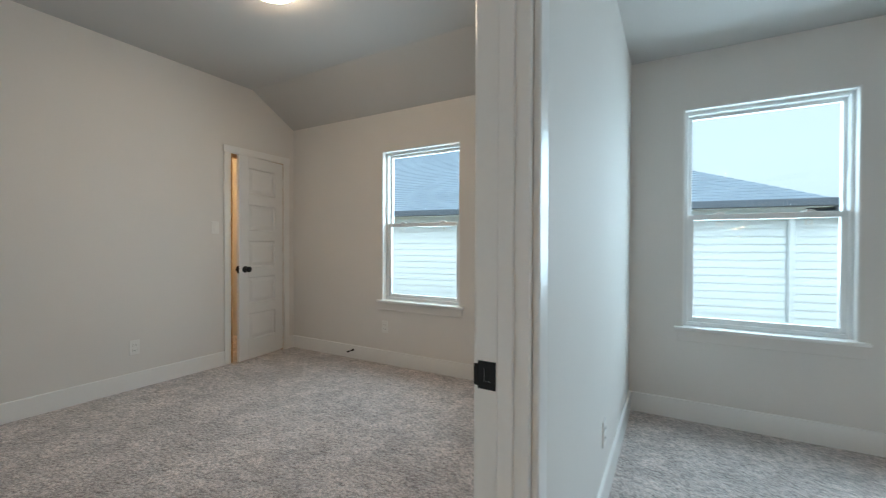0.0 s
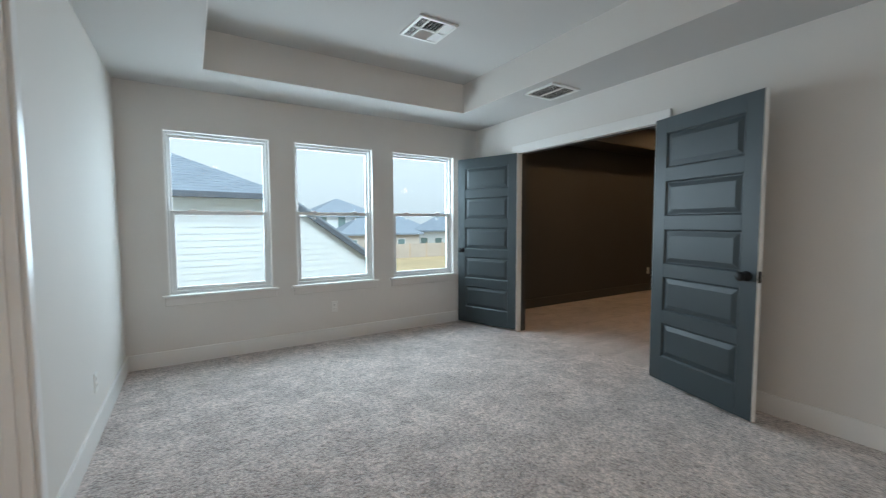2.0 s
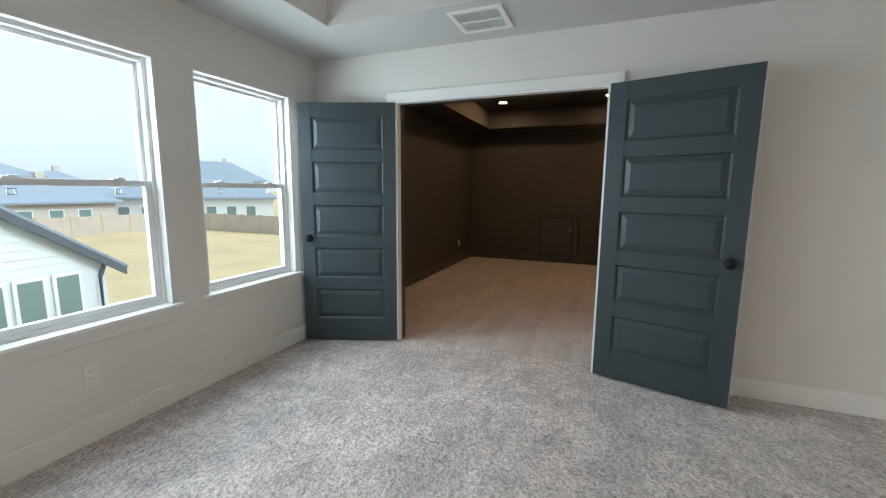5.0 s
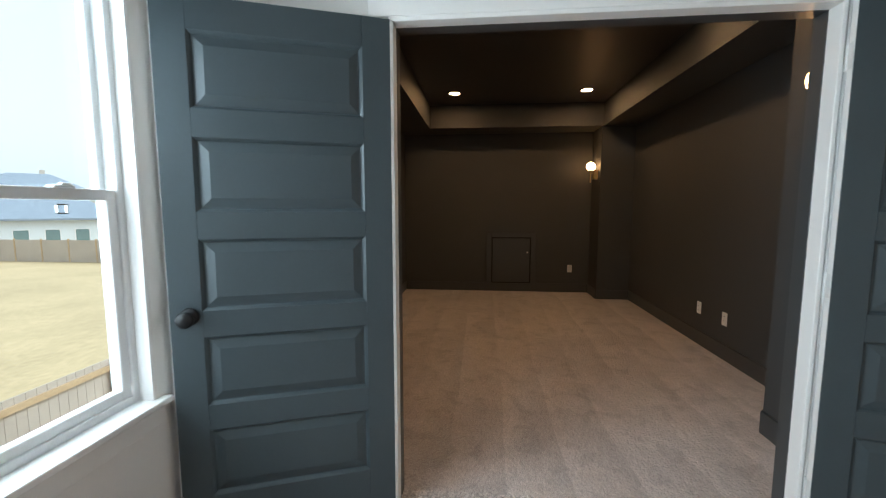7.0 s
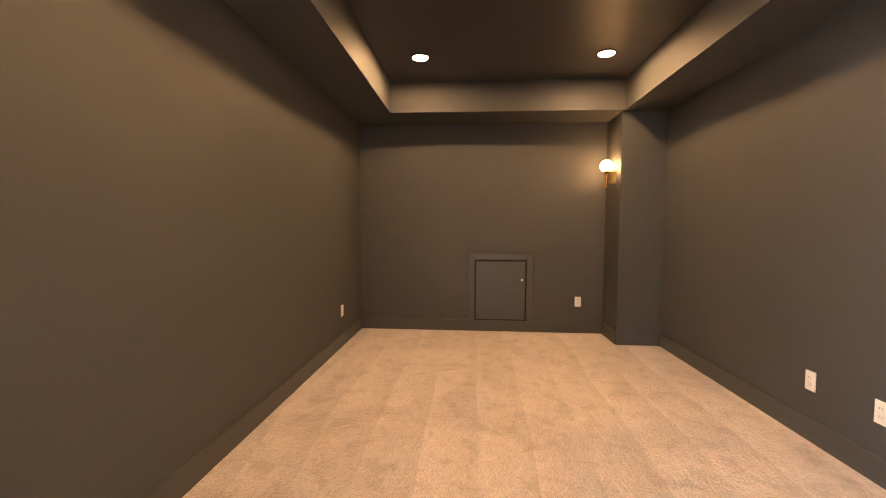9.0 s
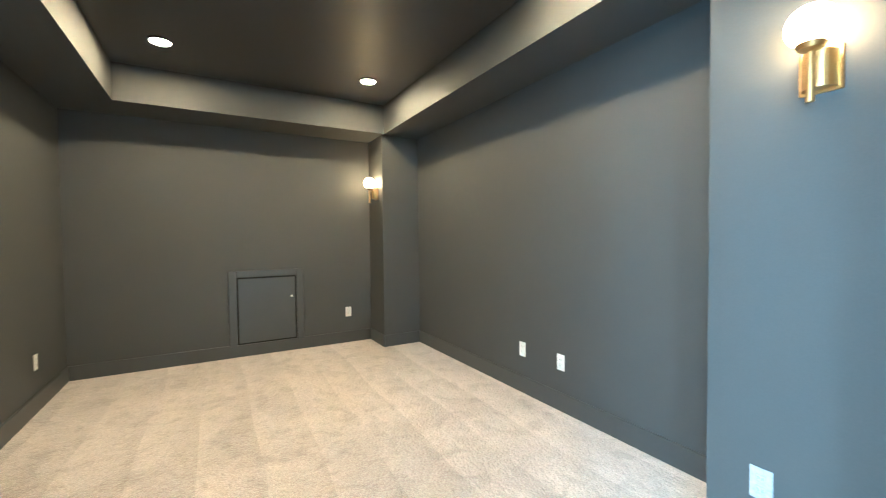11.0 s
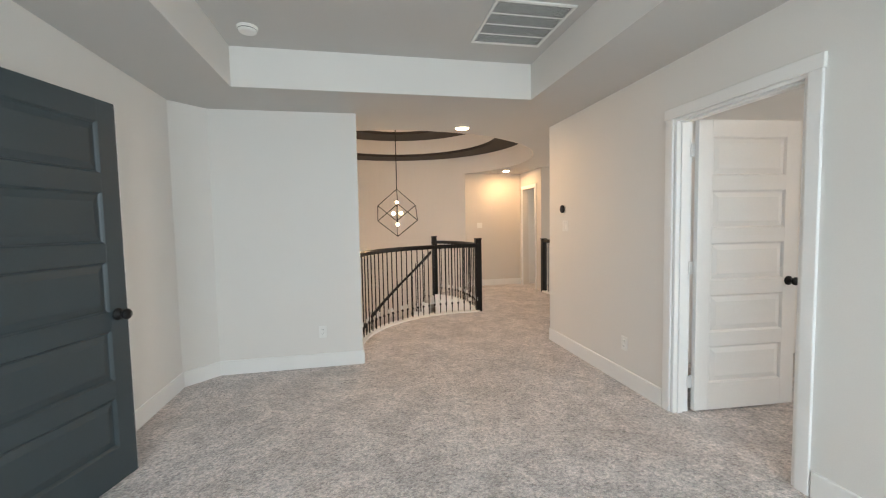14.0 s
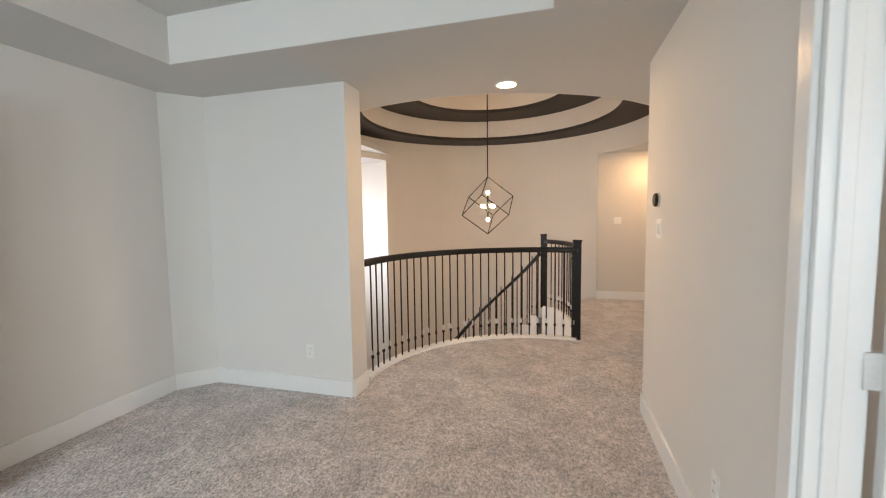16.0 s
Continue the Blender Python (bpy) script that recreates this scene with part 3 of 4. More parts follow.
# ---- doors ----
def panel_door(name, w, h, mat, label, m, knobs=True, group="", hinge_y=0.02, reach=0.0025):
    """A five-panel door, hinged at x = 0; stiles, rails, raised panels, knobs and hinges."""
    t = 0.0175
    d = thing(name, label, "door", m, group, "structure")
    st, top, bot, mid = 0.108, 0.112, 0.19, 0.098
    ph = (h - top - bot - 4 * mid) / 5
    for x0, x1 in ((0, st), (w - st, w)):
        part("stile", boxed((x0, -t, 0), (x1, t, h), 0.0015), mat, d)
    z, rails, panels = 0.0, [(0, bot)], []
    z = bot
    for k in range(5):
        panels.append((z, z + ph))
        z += ph
        rails.append((z, z + (mid if k < 4 else top)))
        z += mid
    for z0, z1 in rails:
        part("rail", boxed((st, -t, z0), (w - st, t, z1)), mat, d)
    for z0, z1 in panels:
        bm = bmesh.new()
        for s in (1, -1):
            loops = []
            for inset, depth in ((0, t - 0.0005), (0.007, t - 0.006), (0.012, t - 0.013), (0.018, t - 0.013), (0.050, t - 0.003), (0.053, t - 0.003)):
                y = s * depth
                loops.append([bm.verts.new(c) for c in ((st + inset, y, z0 + inset), (w - st - inset, y, z0 + inset), (w - st - inset, y, z1 - inset), (st + inset, y, z1 - inset))])
            for a, b in zip(loops, loops[1:]):
                for k in range(4):
                    bm.faces.new((a[k], a[(k + 1) % 4], b[(k + 1) % 4], b[k]))
            bm.faces.new(loops[-1])
        part("panel", bm, mat, d)
    if mat is DOOR_SLATE:
        part("door_edge", boxed((w, -t, 0), (w + 0.002, t, h), 0.0008), TRIM, d, "white unpainted latch edge")
        part("door_edge", boxed((-0.002, -t, 0), (0, t, h), 0.0008), TRIM, d, "white unpainted hinge edge")
    if knobs:
        for s in (1, -1):
            prof = [(0.001, 0), (0.033, 0), (0.033, 0.006), (0.026, 0.012), (0.012, 0.016), (0.011, 0.034), (0.022, 0.040), (0.029, 0.050), (0.029, 0.058), (0.022, 0.066), (0.001, 0.068)]
            part("door_knob", lathe([(r, s * (t + y)) for r, y in prof], 24, axis="y"), BLACK, d, "round black door knob", pose(w - 0.065, 0, 0.90), True)
        part("latch_plate", boxed((w - 0.0005, -0.012, 0.865), (w + 0.0035, 0.012, 0.935)), BLACK, d, "black latch plate")
    for z in (0.20, h / 2, h - 0.20):
        bm = boxed((-reach, t - 0.006 if reach > 0.01 else -t + 0.002, z - 0.045), (0.0005, t - 0.002, z + 0.045))
        lathe([(0.006, z - 0.047), (0.006, z + 0.047)], 10, bm, at=(-0.003, hinge_y, 0))
        part("hinge", bm, HINGE, d, "white painted hinge")
    return d


def leaf_pose(hx, hy, dx, dy, z=0.018):
    return pose(hx, hy, z, 0, 0, math.degrees(math.atan2(dy, dx)))


DW, DH = 0.812, 2.022
door_l = panel_door("door_1", DW, DH, DOOR_SLATE, "slate grey five panel door standing open near the windows", leaf_pose(3.500, 2.409, -0.290, 0.765), group="double doors", hinge_y=-0.02)
door_r = panel_door("door_2", DW, DH, DOOR_SLATE, "slate grey five panel door swung open along the wall", leaf_pose(3.463, 0.768, -0.215, -0.785), group="double doors", hinge_y=0.02)
door_b = panel_door("door_3", 0.79, DH, DOOR_WHITE, "white five panel bedroom door standing wide open", leaf_pose(-0.308, 0.102, -1.0, 0.06), hinge_y=0.02, reach=0.034)
door_c = panel_door("door_4", 0.57, DH, DOOR_WHITE, "white five panel closet door left slightly ajar", leaf_pose(BX0 + 0.004, CL1 - 0.022, 0.14, -1.0), hinge_y=0.02)

strike = thing("strike_plate", "black metal strike plate on the white door jamb", "strike plate", pose(-0.264, BD1 - 0.0185, 0.877))
bm = plate(rect(-0.020, -0.031, 0.022, 0.031), [rect(-0.006, -0.014, 0.010, 0.014)], 0, 0.0025)
for v in bm.verts:
    v.co = Vector((v.co.x, -v.co.z, v.co.y))
part("plate", bm, BLACK, strike)
# black sheet in place of the shade inside the latch hole
part("latch_hole_shade", boxed((-0.0055, 0.0002, -0.0135), (0.0095, 0.001, 0.0135)), GAP_SHADE, strike, "black sheet for the shade in the latch hole")
part("lip", boxed((-0.030, -0.004, -0.024), (-0.019, 0.0, 0.024), 0.0015), BLACK, strike)


# ---- windows ----
def window(name, x0, x1, label):
    """A single-hung vinyl window set back in a drywall reveal, with a wooden stool and apron."""
    w = thing(name, label, "window", pose(x0, GY1, WZ0), "", "structure")
    W, HH, y = x1 - x0, WZ1 - WZ0, 0.055
    mid = 0.50 * HH
    def bars(bm, a0, b0, a1, b1, t, ya, yb):
        box(bm, (a0, ya, b0), (a0 + t, yb, b1), 0.003)
        box(bm, (a1 - t, ya, b0), (a1, yb, b1), 0.003)
        box(bm, (a0 + t, ya, b1 - t), (a1 - t, yb, b1), 0.003)
        box(bm, (a0 + t, ya, b0), (a1 - t, yb, b0 + t), 0.003)
        return bm
    frame_bm = bars(bmesh.new(), 0, 0, W, HH, 0.032, y, y + 0.085)
    part("window_frame", frame_bm, VINYL, w)
    up = part("upper_sash", bars(bmesh.new(), 0.028, mid - 0.01, W - 0.028, HH - 0.028, 0.026, y + 0.045, y + 0.075), VINYL, w)
    lo = part("lower_sash", bars(bmesh.new(), 0.030, 0.028, W - 0.030, mid + 0.026, 0.036, y + 0.008, y + 0.042), VINYL, w)
    p1 = part("pane", boxed((0.05, y + 0.058, mid), (W - 0.05, y + 0.062, HH - 0.05)), GLASS, up, "clear glass pane")
    p2 = part("pane", boxed((0.06, y + 0.022, 0.06), (W - 0.06, y + 0.026, mid)), GLASS, lo, "clear glass pane")
    p1.visible_shadow = p2.visible_shadow = False
    for x in (0.24 * W, 0.76 * W):
        bm = boxed((x - 0.032, y + 0.0, mid + 0.024), (x + 0.032, y + 0.03, mid + 0.034), 0.003)
        box(bm, (x - 0.012, y - 0.004, mid + 0.032), (x + 0.02, y + 0.014, mid + 0.040), 0.002)
        part("sash_lock", bm, VINYL, lo, "white cam lock on the meeting rail")
        bm = bmesh.new()
        for a, b in (((x - 0.016, 0, mid - 0.026), (x + 0.016, 0, mid - 0.022)), ((x - 0.016, 0, mid - 0.052), (x + 0.016, 0, mid - 0.048)), ((x - 0.016, 0, mid - 0.052), (x - 0.012, 0, mid - 0.022)), ((x + 0.012, 0, mid - 0.052), (x + 0.016, 0, mid - 0.022))):
            box(bm, (a[0], y + 0.016, a[2]), (b[0], y + 0.021, b[2]))
        part("vent_latch", bm, STEEL, lo, "small grey vent latch")
    part("reveal_trim", boxed((-0.001, 0.001, 0), (0.010, y, HH), 0.001), TRIM, w)
    part("reveal_trim", boxed((W - 0.010, 0.001, 0), (W + 0.001, y, HH), 0.001), TRIM, w)
    part("reveal_trim", boxed((0.010, 0.001, HH - 0.010), (W - 0.010, y, HH + 0.001), 0.001), TRIM, w)
    part("window_sill", boxed((-0.045, -0.035, -0.018), (W + 0.045, y + 0.01, 0.004), 0.005, 2), TRIM, w, "white wooden window stool")
    part("apron", boxed((-0.028, -0.014, -0.092), (W + 0.028, 0.0, -0.018), 0.003), WALL, w)
    return w


for k, (a, b) in enumerate(WINDOWS):
    window(f"window_{k + 1}", a, b, "white single-hung vinyl window overlooking the yard")
window("window_4", *BED_WINDOW, "white single-hung vinyl window in the bedroom")


# ---- small wall fittings ----
def outlet(m, mat=PLATE, switch=False, label="", wide=0.072):
    """A plate with two sockets, or a rocker, on a wall: its face looks along local -y."""
    kind = "light_switch" if switch else "wall_outlet"
    o = thing(kind, label or ("white rocker light switch plate on the wall" if switch else "white duplex outlet plate low on the wall"), "switch" if switch else "outlet", m)
    part("plate", boxed((-wide / 2, -0.006, -0.0585), (wide / 2, 0, 0.0585), 0.003, 2), mat, o)
    if switch:
        n = 2 if wide > 0.1 else 1
        for k in range(n):
            x = (k - (n - 1) / 2) * 0.046
            part("rocker", boxed((x - 0.016, -0.010, -0.033), (x + 0.016, -0.004, 0.033), 0.002), mat, o)
    else:
        for z in (-0.021, 0.021):
            s = part("socket", boxed((-0.017, -0.0085, z - 0.014), (0.017, -0.004, z + 0.014), 0.004, 2), mat, o)
            bm = boxed((-0.008, -0.0092, z - 0.004), (-0.006, -0.0080, z + 0.006))
            box(bm, (0.006, -0.0092, z - 0.004), (0.008, -0.0080, z + 0.006))
            part("slots", bm, SLOT, s)
    return o


def facing(x, y, z, way):
    """A pose on a wall; way: the compass side it looks to."""
    return pose(x, y, z, 0, 0, {"s": 0, "e": 90, "n": 180, "w": 270}[way])


outlet(facing(GX0, -0.46, 0.345, "e"))
outlet(facing(GX0, 1.975, 0.33, "e"))
outlet(facing(1.62, GY1, 0.36, "s"))
outlet(facing(2.354, GY0, 0.346, "n"))
outlet(facing(DX1, 0.674, 0.371, "w"))
outlet(facing(5.927, DY0, 0.352, "n"), label="white blank low-voltage plate on the dark wall", wide=0.072)
outlet(facing(5.513, DY0, 0.352, "n"))
outlet(facing(7.517, DY1, 0.368, "s"))
outlet(facing(4.103, 0.392, 0.36, "n"), FILM, label="outlet plate under protective film on the dark pilaster")
outlet(facing(GX0, -1.457, 1.325, "e"), switch=True, label="white double switch plate under the thermostat", wide=0.116)
outlet(facing(BX0, 2.305, 1.321, "e"), switch=True, label="white switch plate beside the closet door")
outlet(facing(BX0, 1.645, 0.333, "e"))
outlet(facing(-2.35, GY1, 0.36, "s"))
outlet(facing(-0.56, -6.0, 1.326, "n"), switch=True, label="cream double switch plate on the hall wall", wide=0.116)

th = thing("thermostat", "oval black and chrome thermostat on the wall", "thermostat", facing(GX0, -1.499, 1.503, "e"))
part("back_plate", lathe([(0.044, 0), (0.044, -0.010)], 32, axis="y"), STEEL, th)
part("ring", lathe([(0.041, -0.010), (0.042, -0.022), (0.039, -0.026)], 32, axis="y"), BLACK, th)
part("dial_face", lathe([(0.037, -0.024), (0.036, -0.028), (0.001, -0.029)], 32, axis="y"), BLACK, th)

sm = thing("smoke_detector", "round white smoke detector on the tray ceiling", "smoke detector", pose(2.68, -0.57, H2))
part("base", lathe([(0.068, 0), (0.068, -0.010), (0.062, -0.012)], 32), PLATE, sm)
part("cover", lathe([(0.062, -0.010), (0.060, -0.026), (0.052, -0.036), (0.030, -0.040), (0.001, -0.040)], 32), PLATE, sm)
part("vent_ring", lathe([(0.0615, -0.018), (0.0615, -0.022)], 32), SLOT, sm)


# ---- ceiling vents ----
def vent(name, x0, y0, x1, y1, z, label, slats, split=2, lean=38, half=0.0065):
    v = thing(name, label, "vent", pose((x0 + x1) / 2, (y0 + y1) / 2, z))
    a, b, f = (x1 - x0) / 2, (y1 - y0) / 2, 0.03
    bm = plate(rect(-a, -b, a, b), [rect(-a + f, -b + f, a - f, b - f)], -0.012, 0)
    part("frame", bm, PLATE, v)
    # flat dark sheet for the shade behind the slats
    part("backing", boxed((-a + f, -b + f, -0.003), (a - f, b - f, -0.001)), DUCT_SHADE, v)
    for k in range(split - 1):
        x = -a + f + (2 * a - 2 * f) * (k + 1) / split
        part("mullion", boxed((x - 0.008, -b + f, -0.012), (x + 0.008, b - f, -0.002)), PLATE, v)
    for k in range(slats):
        y = -b + f + (2 * b - 2 * f) * (k + 0.5) / slats
        part("slat", boxed((-a + f, -half, -0.0007), (a - f, half, 0.0007)), PLATE, v, m=pose(0, y, -0.008, lean, 0, 0))
    return v


four_way = thing("ceiling_vent", "white square four-way supply vent in the tray ceiling", "vent", pose(1.9475, 1.716, H2))
FA, FB, FX0, FX1 = 0.1625, 0.171, -0.072, 0.066
part("frame", plate(rect(-FA, -FB, FA, FB), [rect(-FA + 0.022, -FB + 0.022, FA - 0.022, FB - 0.022)], -0.014, 0), PLATE, four_way)
# black sheet in place of the unlit duct behind the slats
part("backing", boxed((-FA + 0.022, -FB + 0.022, -0.002), (FA - 0.022, FB - 0.022, -0.0005)), GAP_SHADE, four_way)
for x in (FX0, FX1):
    part("mullion", boxed((x - 0.006, -FB + 0.022, -0.014), (x + 0.006, FB - 0.022, -0.002)), PLATE, four_way)
part("cross_bar", boxed((-FA + 0.022, -0.006, -0.0145), (FA - 0.022, 0.006, -0.002)), PLATE, four_way)
for y0, y1, lean in ((-FB + 0.022, -0.006, 40), (0.006, FB - 0.022, -40)):
    for k in range(8):
        y = y0 + (y1 - y0) * (k + 0.5) / 8
        part("slat", boxed((FX0 + 0.006, -0.006, -0.0006), (FX1 - 0.006, 0.006, 0.0006)), PLATE, four_way, m=pose(0, y, -0.008, lean, 0, 0))
for x0, x1, lean in ((-FA + 0.022, FX0 - 0.006, -62), (FX1 + 0.006, FA - 0.022, 40)):
    for k in range(5):
        x = x0 + (x1 - x0) * (k + 0.5) / 5
        part("slat", boxed((-0.006, -FB + 0.022, -0.0006), (0.006, FB - 0.022, 0.0006)), PLATE, four_way, m=pose(x, 0, -0.008, 0, lean, 0))
vent("ceiling_vent", 2.98, 1.41, 3.33, 1.762, H, "white square supply vent in the ceiling border", 20, 2, 22, 0.0055)
grille = thing("return_grille", "large white slatted return air grille in the tray ceiling", "vent", pose(0.824, -0.245, H2))
part("frame", plate(rect(-0.27, -0.30, 0.27, 0.30), [rect(-0.252, -0.282, 0.252, 0.282)], -0.011, 0), PLATE, grille)
# flat dark sheet for the shade behind the slats
part("backing", boxed((-0.252, -0.282, -0.0025), (0.252, 0.282, -0.0005)), DUCT_SHADE, grille)
for k in range(64):
    part("slat", boxed((-0.252, -0.0034, -0.0005), (0.252, 0.0034, 0.0005)), PLATE, grille, m=pose(0, -0.2776 + k * 0.008813, -0.0060, -26, 0, 0))
for k in range(3):
    part("cross_bar", boxed((-0.252, -0.006, -0.0115), (0.252, 0.006, -0.0085)), PLATE, grille, m=pose(0, -0.141 + k * 0.141, 0))


# ---- lamps ----
def downlight(x, y, z, trim_mat, label, group, lens=None):
    d = thing("recessed_downlight", label, "downlight", pose(x, y, z), group)
    part("trim_ring", lathe([(0.085, 0.0), (0.085, -0.006), (0.070, -0.010), (0.066, -0.004)], 32), trim_mat, d)
    part("lens", lathe([(0.066, -0.003), (0.064, -0.008), (0.001, -0.009)], 32), lens or LENS, d, "glowing warm lens")
    return d


for x in (4.95, 7.146):
    for y in (0.77, 2.40):
        downlight(x, y, H2 + 0.015, BLACK, "lit recessed downlight in the dark tray ceiling", "dark room downlights")
downlight(0.817, -1.975, H, PLATE, "lit recessed downlight in the landing ceiling", "hall downlights", LENS_HALL)
downlight(-1.004, -5.512, H, PLATE, "lit recessed downlight in the hall ceiling", "hall downlights", LENS_HALL)

fl = thing("flush_ceiling_light", "lit round flush ceiling light in the bedroom", "ceiling light", pose(-2.03, 1.67, H2))
part("base", lathe([(0.15, 0), (0.15, -0.02)], 32), PLATE, fl)
part("diffuser", lathe([(0.145, -0.018), (0.14, -0.045), (0.11, -0.06), (0.001, -0.065)], 32), glowing("flush_diffuser", (1.0, 0.68, 0.42), 27.0), fl, "glowing domed diffuser", smooth=True)
cl = thing("closet_ceiling_light", "small lit ceiling light inside the closet", "ceiling light", pose(BX0 - 0.7, 2.5, H))
part("base", lathe([(0.10, 0), (0.10, -0.02)], 24), PLATE, cl)
part("diffuser", lathe([(0.095, -0.018), (0.09, -0.04), (0.001, -0.055)], 24), glowing("closet_diffuser", (1.0, 0.55, 0.22), 60.0), cl, smooth=True)


def sconce(x, y, z):
    """A brass wall sconce: plate, curved body, dish, rod and opal globe; it looks along +y."""
    s = thing("wall_sconce", "brass wall sconce with a lit opal glass globe", "sconce", pose(x, y, z), "sconces")
    part("back_plate", boxed((-0.055, 0.001, -0.185), (0.055, 0.012, -0.045), 0.003), BRASS, s)
    bm = bmesh.new()
    prof = [(0.045 * math.cos(radians(a)), 0.012 + 0.05 * math.sin(radians(a))) for a in range(0, 181, 15)]
    low = [bm.verts.new((px, py, -0.175)) for px, py in prof]
    top = [bm.verts.new((px, py, -0.06)) for px, py in prof]
    for k in range(len(prof) - 1):
        bm.faces.new((low[k], low[k + 1], top[k + 1], top[k]))
    bm.faces.new(low)
    bm.faces.new(top)
    part("body", bm, BRASS, s, "curved brushed brass body")
    part("arm", tube(bmesh.new(), (0, 0.05, -0.088), (0, 0.085, -0.088), 0.008), BRASS, s)
    part("rod", lathe([(0.001, -0.226), (0.011, -0.225), (0.011, -0.062)], 12, at=(0, 0.088, 0)), BRASS, s, smooth=False)
    part("dish", lathe([(0.009, -0.074), (0.032, -0.064), (0.040, -0.048), (0.038, -0.046)], 24, at=(0, 0.088, 0)), BRASS, s)
    g = bmesh.new()
    bmesh.ops.create_uvsphere(g, u_segments=28, v_segments=18, radius=0.066)
    part("globe", g, OPAL, s, "lit opal glass globe", pose(0, 0.088, 0.006), True)
    return s


sconce(3.955, 0.392, 1.90)
sconce(7.985, 0.385, 1.90)

# access hatch in the dark room's end wall
hx = thing("access_hatch", "small dark painted access hatch with white knob", "hatch", pose(DX1, 1.578, 0.0))
bm = bmesh.new()
for y0, y1, z0, z1 in ((-0.382, -0.305, 0.115, 0.925), (0.305, 0.382, 0.115, 0.925), (-0.305, 0.305, 0.855, 0.925)):
    box(bm, (-0.022, y0, z0), (0, y1, z1), 0.004)
box(bm, (-0.014, -0.382, 0.0), (0, 0.382, 0.128), 0.003)
part("hatch_frame", bm, SLATE_TRIM, hx)
# black sheet in place of the shade in the gap
part("gap", boxed((-0.003, -0.305, 0.13), (-0.001, 0.305, 0.854)), GAP_SHADE, hx, "black sheet for the shade in the gap round the panel")
part("hatch_panel", boxed((-0.010, -0.288, 0.145), (-0.003, 0.288, 0.836), 0.002), SLATE_TRIM, hx)
part("knob", lathe([(0.009, -0.006), (0.007, -0.018), (0.013, -0.024), (0.012, -0.032), (0.001, -0.034)], 16, axis="x"), PLATE, hx, "small white knob", pose(0, -0.25, 0.62), True)

# spring door stop on the bedroom baseboard
ds = thing("door_stop", "black spring door stop on the baseboard", "door stop", pose(-2.75, GY1 - 0.014, 0.085))
part("base", lathe([(0.014, 0), (0.012, -0.006)], 12, axis="y"), BLACK, ds)
part("spring", lathe([(0.006, -0.005), (0.006, -0.07)], 10, axis="y"), BLACK, ds)
part("tip", lathe([(0.009, -0.068), (0.009, -0.082), (0.001, -0.084)], 12, axis="y"), BLACK, ds)

# ---- chandelier ----
ch = thing("cube_chandelier", "black metal open cube chandelier with lit bulbs over the stairs", "chandelier", pose(CX, CY, 0))
part("rod", lathe([(0.008, 1.96), (0.008, Z3 - 0.02)], 10), BLACK, ch)
part("canopy", lathe([(0.065, Z3), (0.065, Z3 - 0.02), (0.03, Z3 - 0.03)], 24), BLACK, ch)
side = 0.8 / math.sqrt(3)
tilt = Matrix.Rotation(math.atan2(math.sqrt(2), 1), 4, Vector((1, -1, 0)).normalized())
spin = Matrix.Rotation(radians(42), 4, "Z")
corners = {(a, b, c): spin @ (tilt @ Vector((a - 0.5, b - 0.5, c - 0.5)) * side) + Vector((0, 0, 1.575)) for a in (0, 1) for b in (0, 1) for c in (0, 1)}
for p, q in corners.items():
    for k in range(3):
        if p[k] == 0:
            o = tuple(1 if n == k else p[n] for n in range(3))
            part("cube_bar", tube(bmesh.new(), q, corners[o], 0.0075, 6), BLACK, ch)
part("stem", lathe([(0.014, 1.46), (0.014, 1.66)], 12), BLACK, ch)
for k, (d, up) in enumerate((((1, 0, 0), 0), ((-1, 0, 0), 0), ((0, 1, 0), 0), ((0, -1, 0), 0), ((0, 0, 1), 0.10), ((0, 0, -1), -0.10))):
    d = spin @ Vector(d)
    base = Vector((0, 0, 1.565 + up))
    part("socket", tube(bmesh.new(), base, base + d * 0.055, 0.013, 10), BLACK, ch)
    g = bmesh.new()
    bmesh.ops.create_uvsphere(g, u_segments=16, v_segments=10, radius=0.024)
    part("bulb", g, FILAMENT, ch, "lit frosted bulb", Matrix.Translation(base + d * 0.088), True)


# ---- balustrades ----
BAL_PROFILE = [(0.008, 0.02), (0.008, 0.135), (0.015, 0.145), (0.015, 0.160), (0.008, 0.172), (0.008, 1.0)]


def balusters(owner, line, gap, top=1.01, wraps=True):
    pts = [Vector((*p, 0)) for p in line]
    total = sum((b - a).length for a, b in zip(pts, pts[1:]))
    n = round(total / gap)
    want = [total * (k + 0.5) / n for k in range(n)]
    made, gone, k, first = [], 0.0, 0, {}
    for a, b in zip(pts, pts[1:]):
        seg = (b - a).length
        while k < n and want[k] <= gone + seg:
            at = a.lerp(b, (want[k] - gone) / seg)
            if "bal" not in first:
                o = part("baluster", lathe(BAL_PROFILE[:-1] + [(0.008, top)], 8), BLACK, owner)
                first["bal"] = o.data
            else:
                o = new("baluster", first["bal"])
                o.parent = owner
            o.matrix_basis = pose(at.x, at.y, 0)
            if wraps and k % 3 != 1:
                if "wrap" not in first:
                    bm = boxed((-0.014, -0.004, 0), (0.024, 0.012, 0.055), 0.003)
                    w = part("plastic_tag", bm, WRAP, o, "clear plastic tag")
                    first["wrap"] = w.data
                else:
                    w = new("plastic_tag", first["wrap"])
                    w.parent = o
                w.matrix_basis = pose(0, 0, 0.172, 0, random.uniform(-12, 12), random.uniform(0, 360))
            k += 1
        gone += seg
    return n


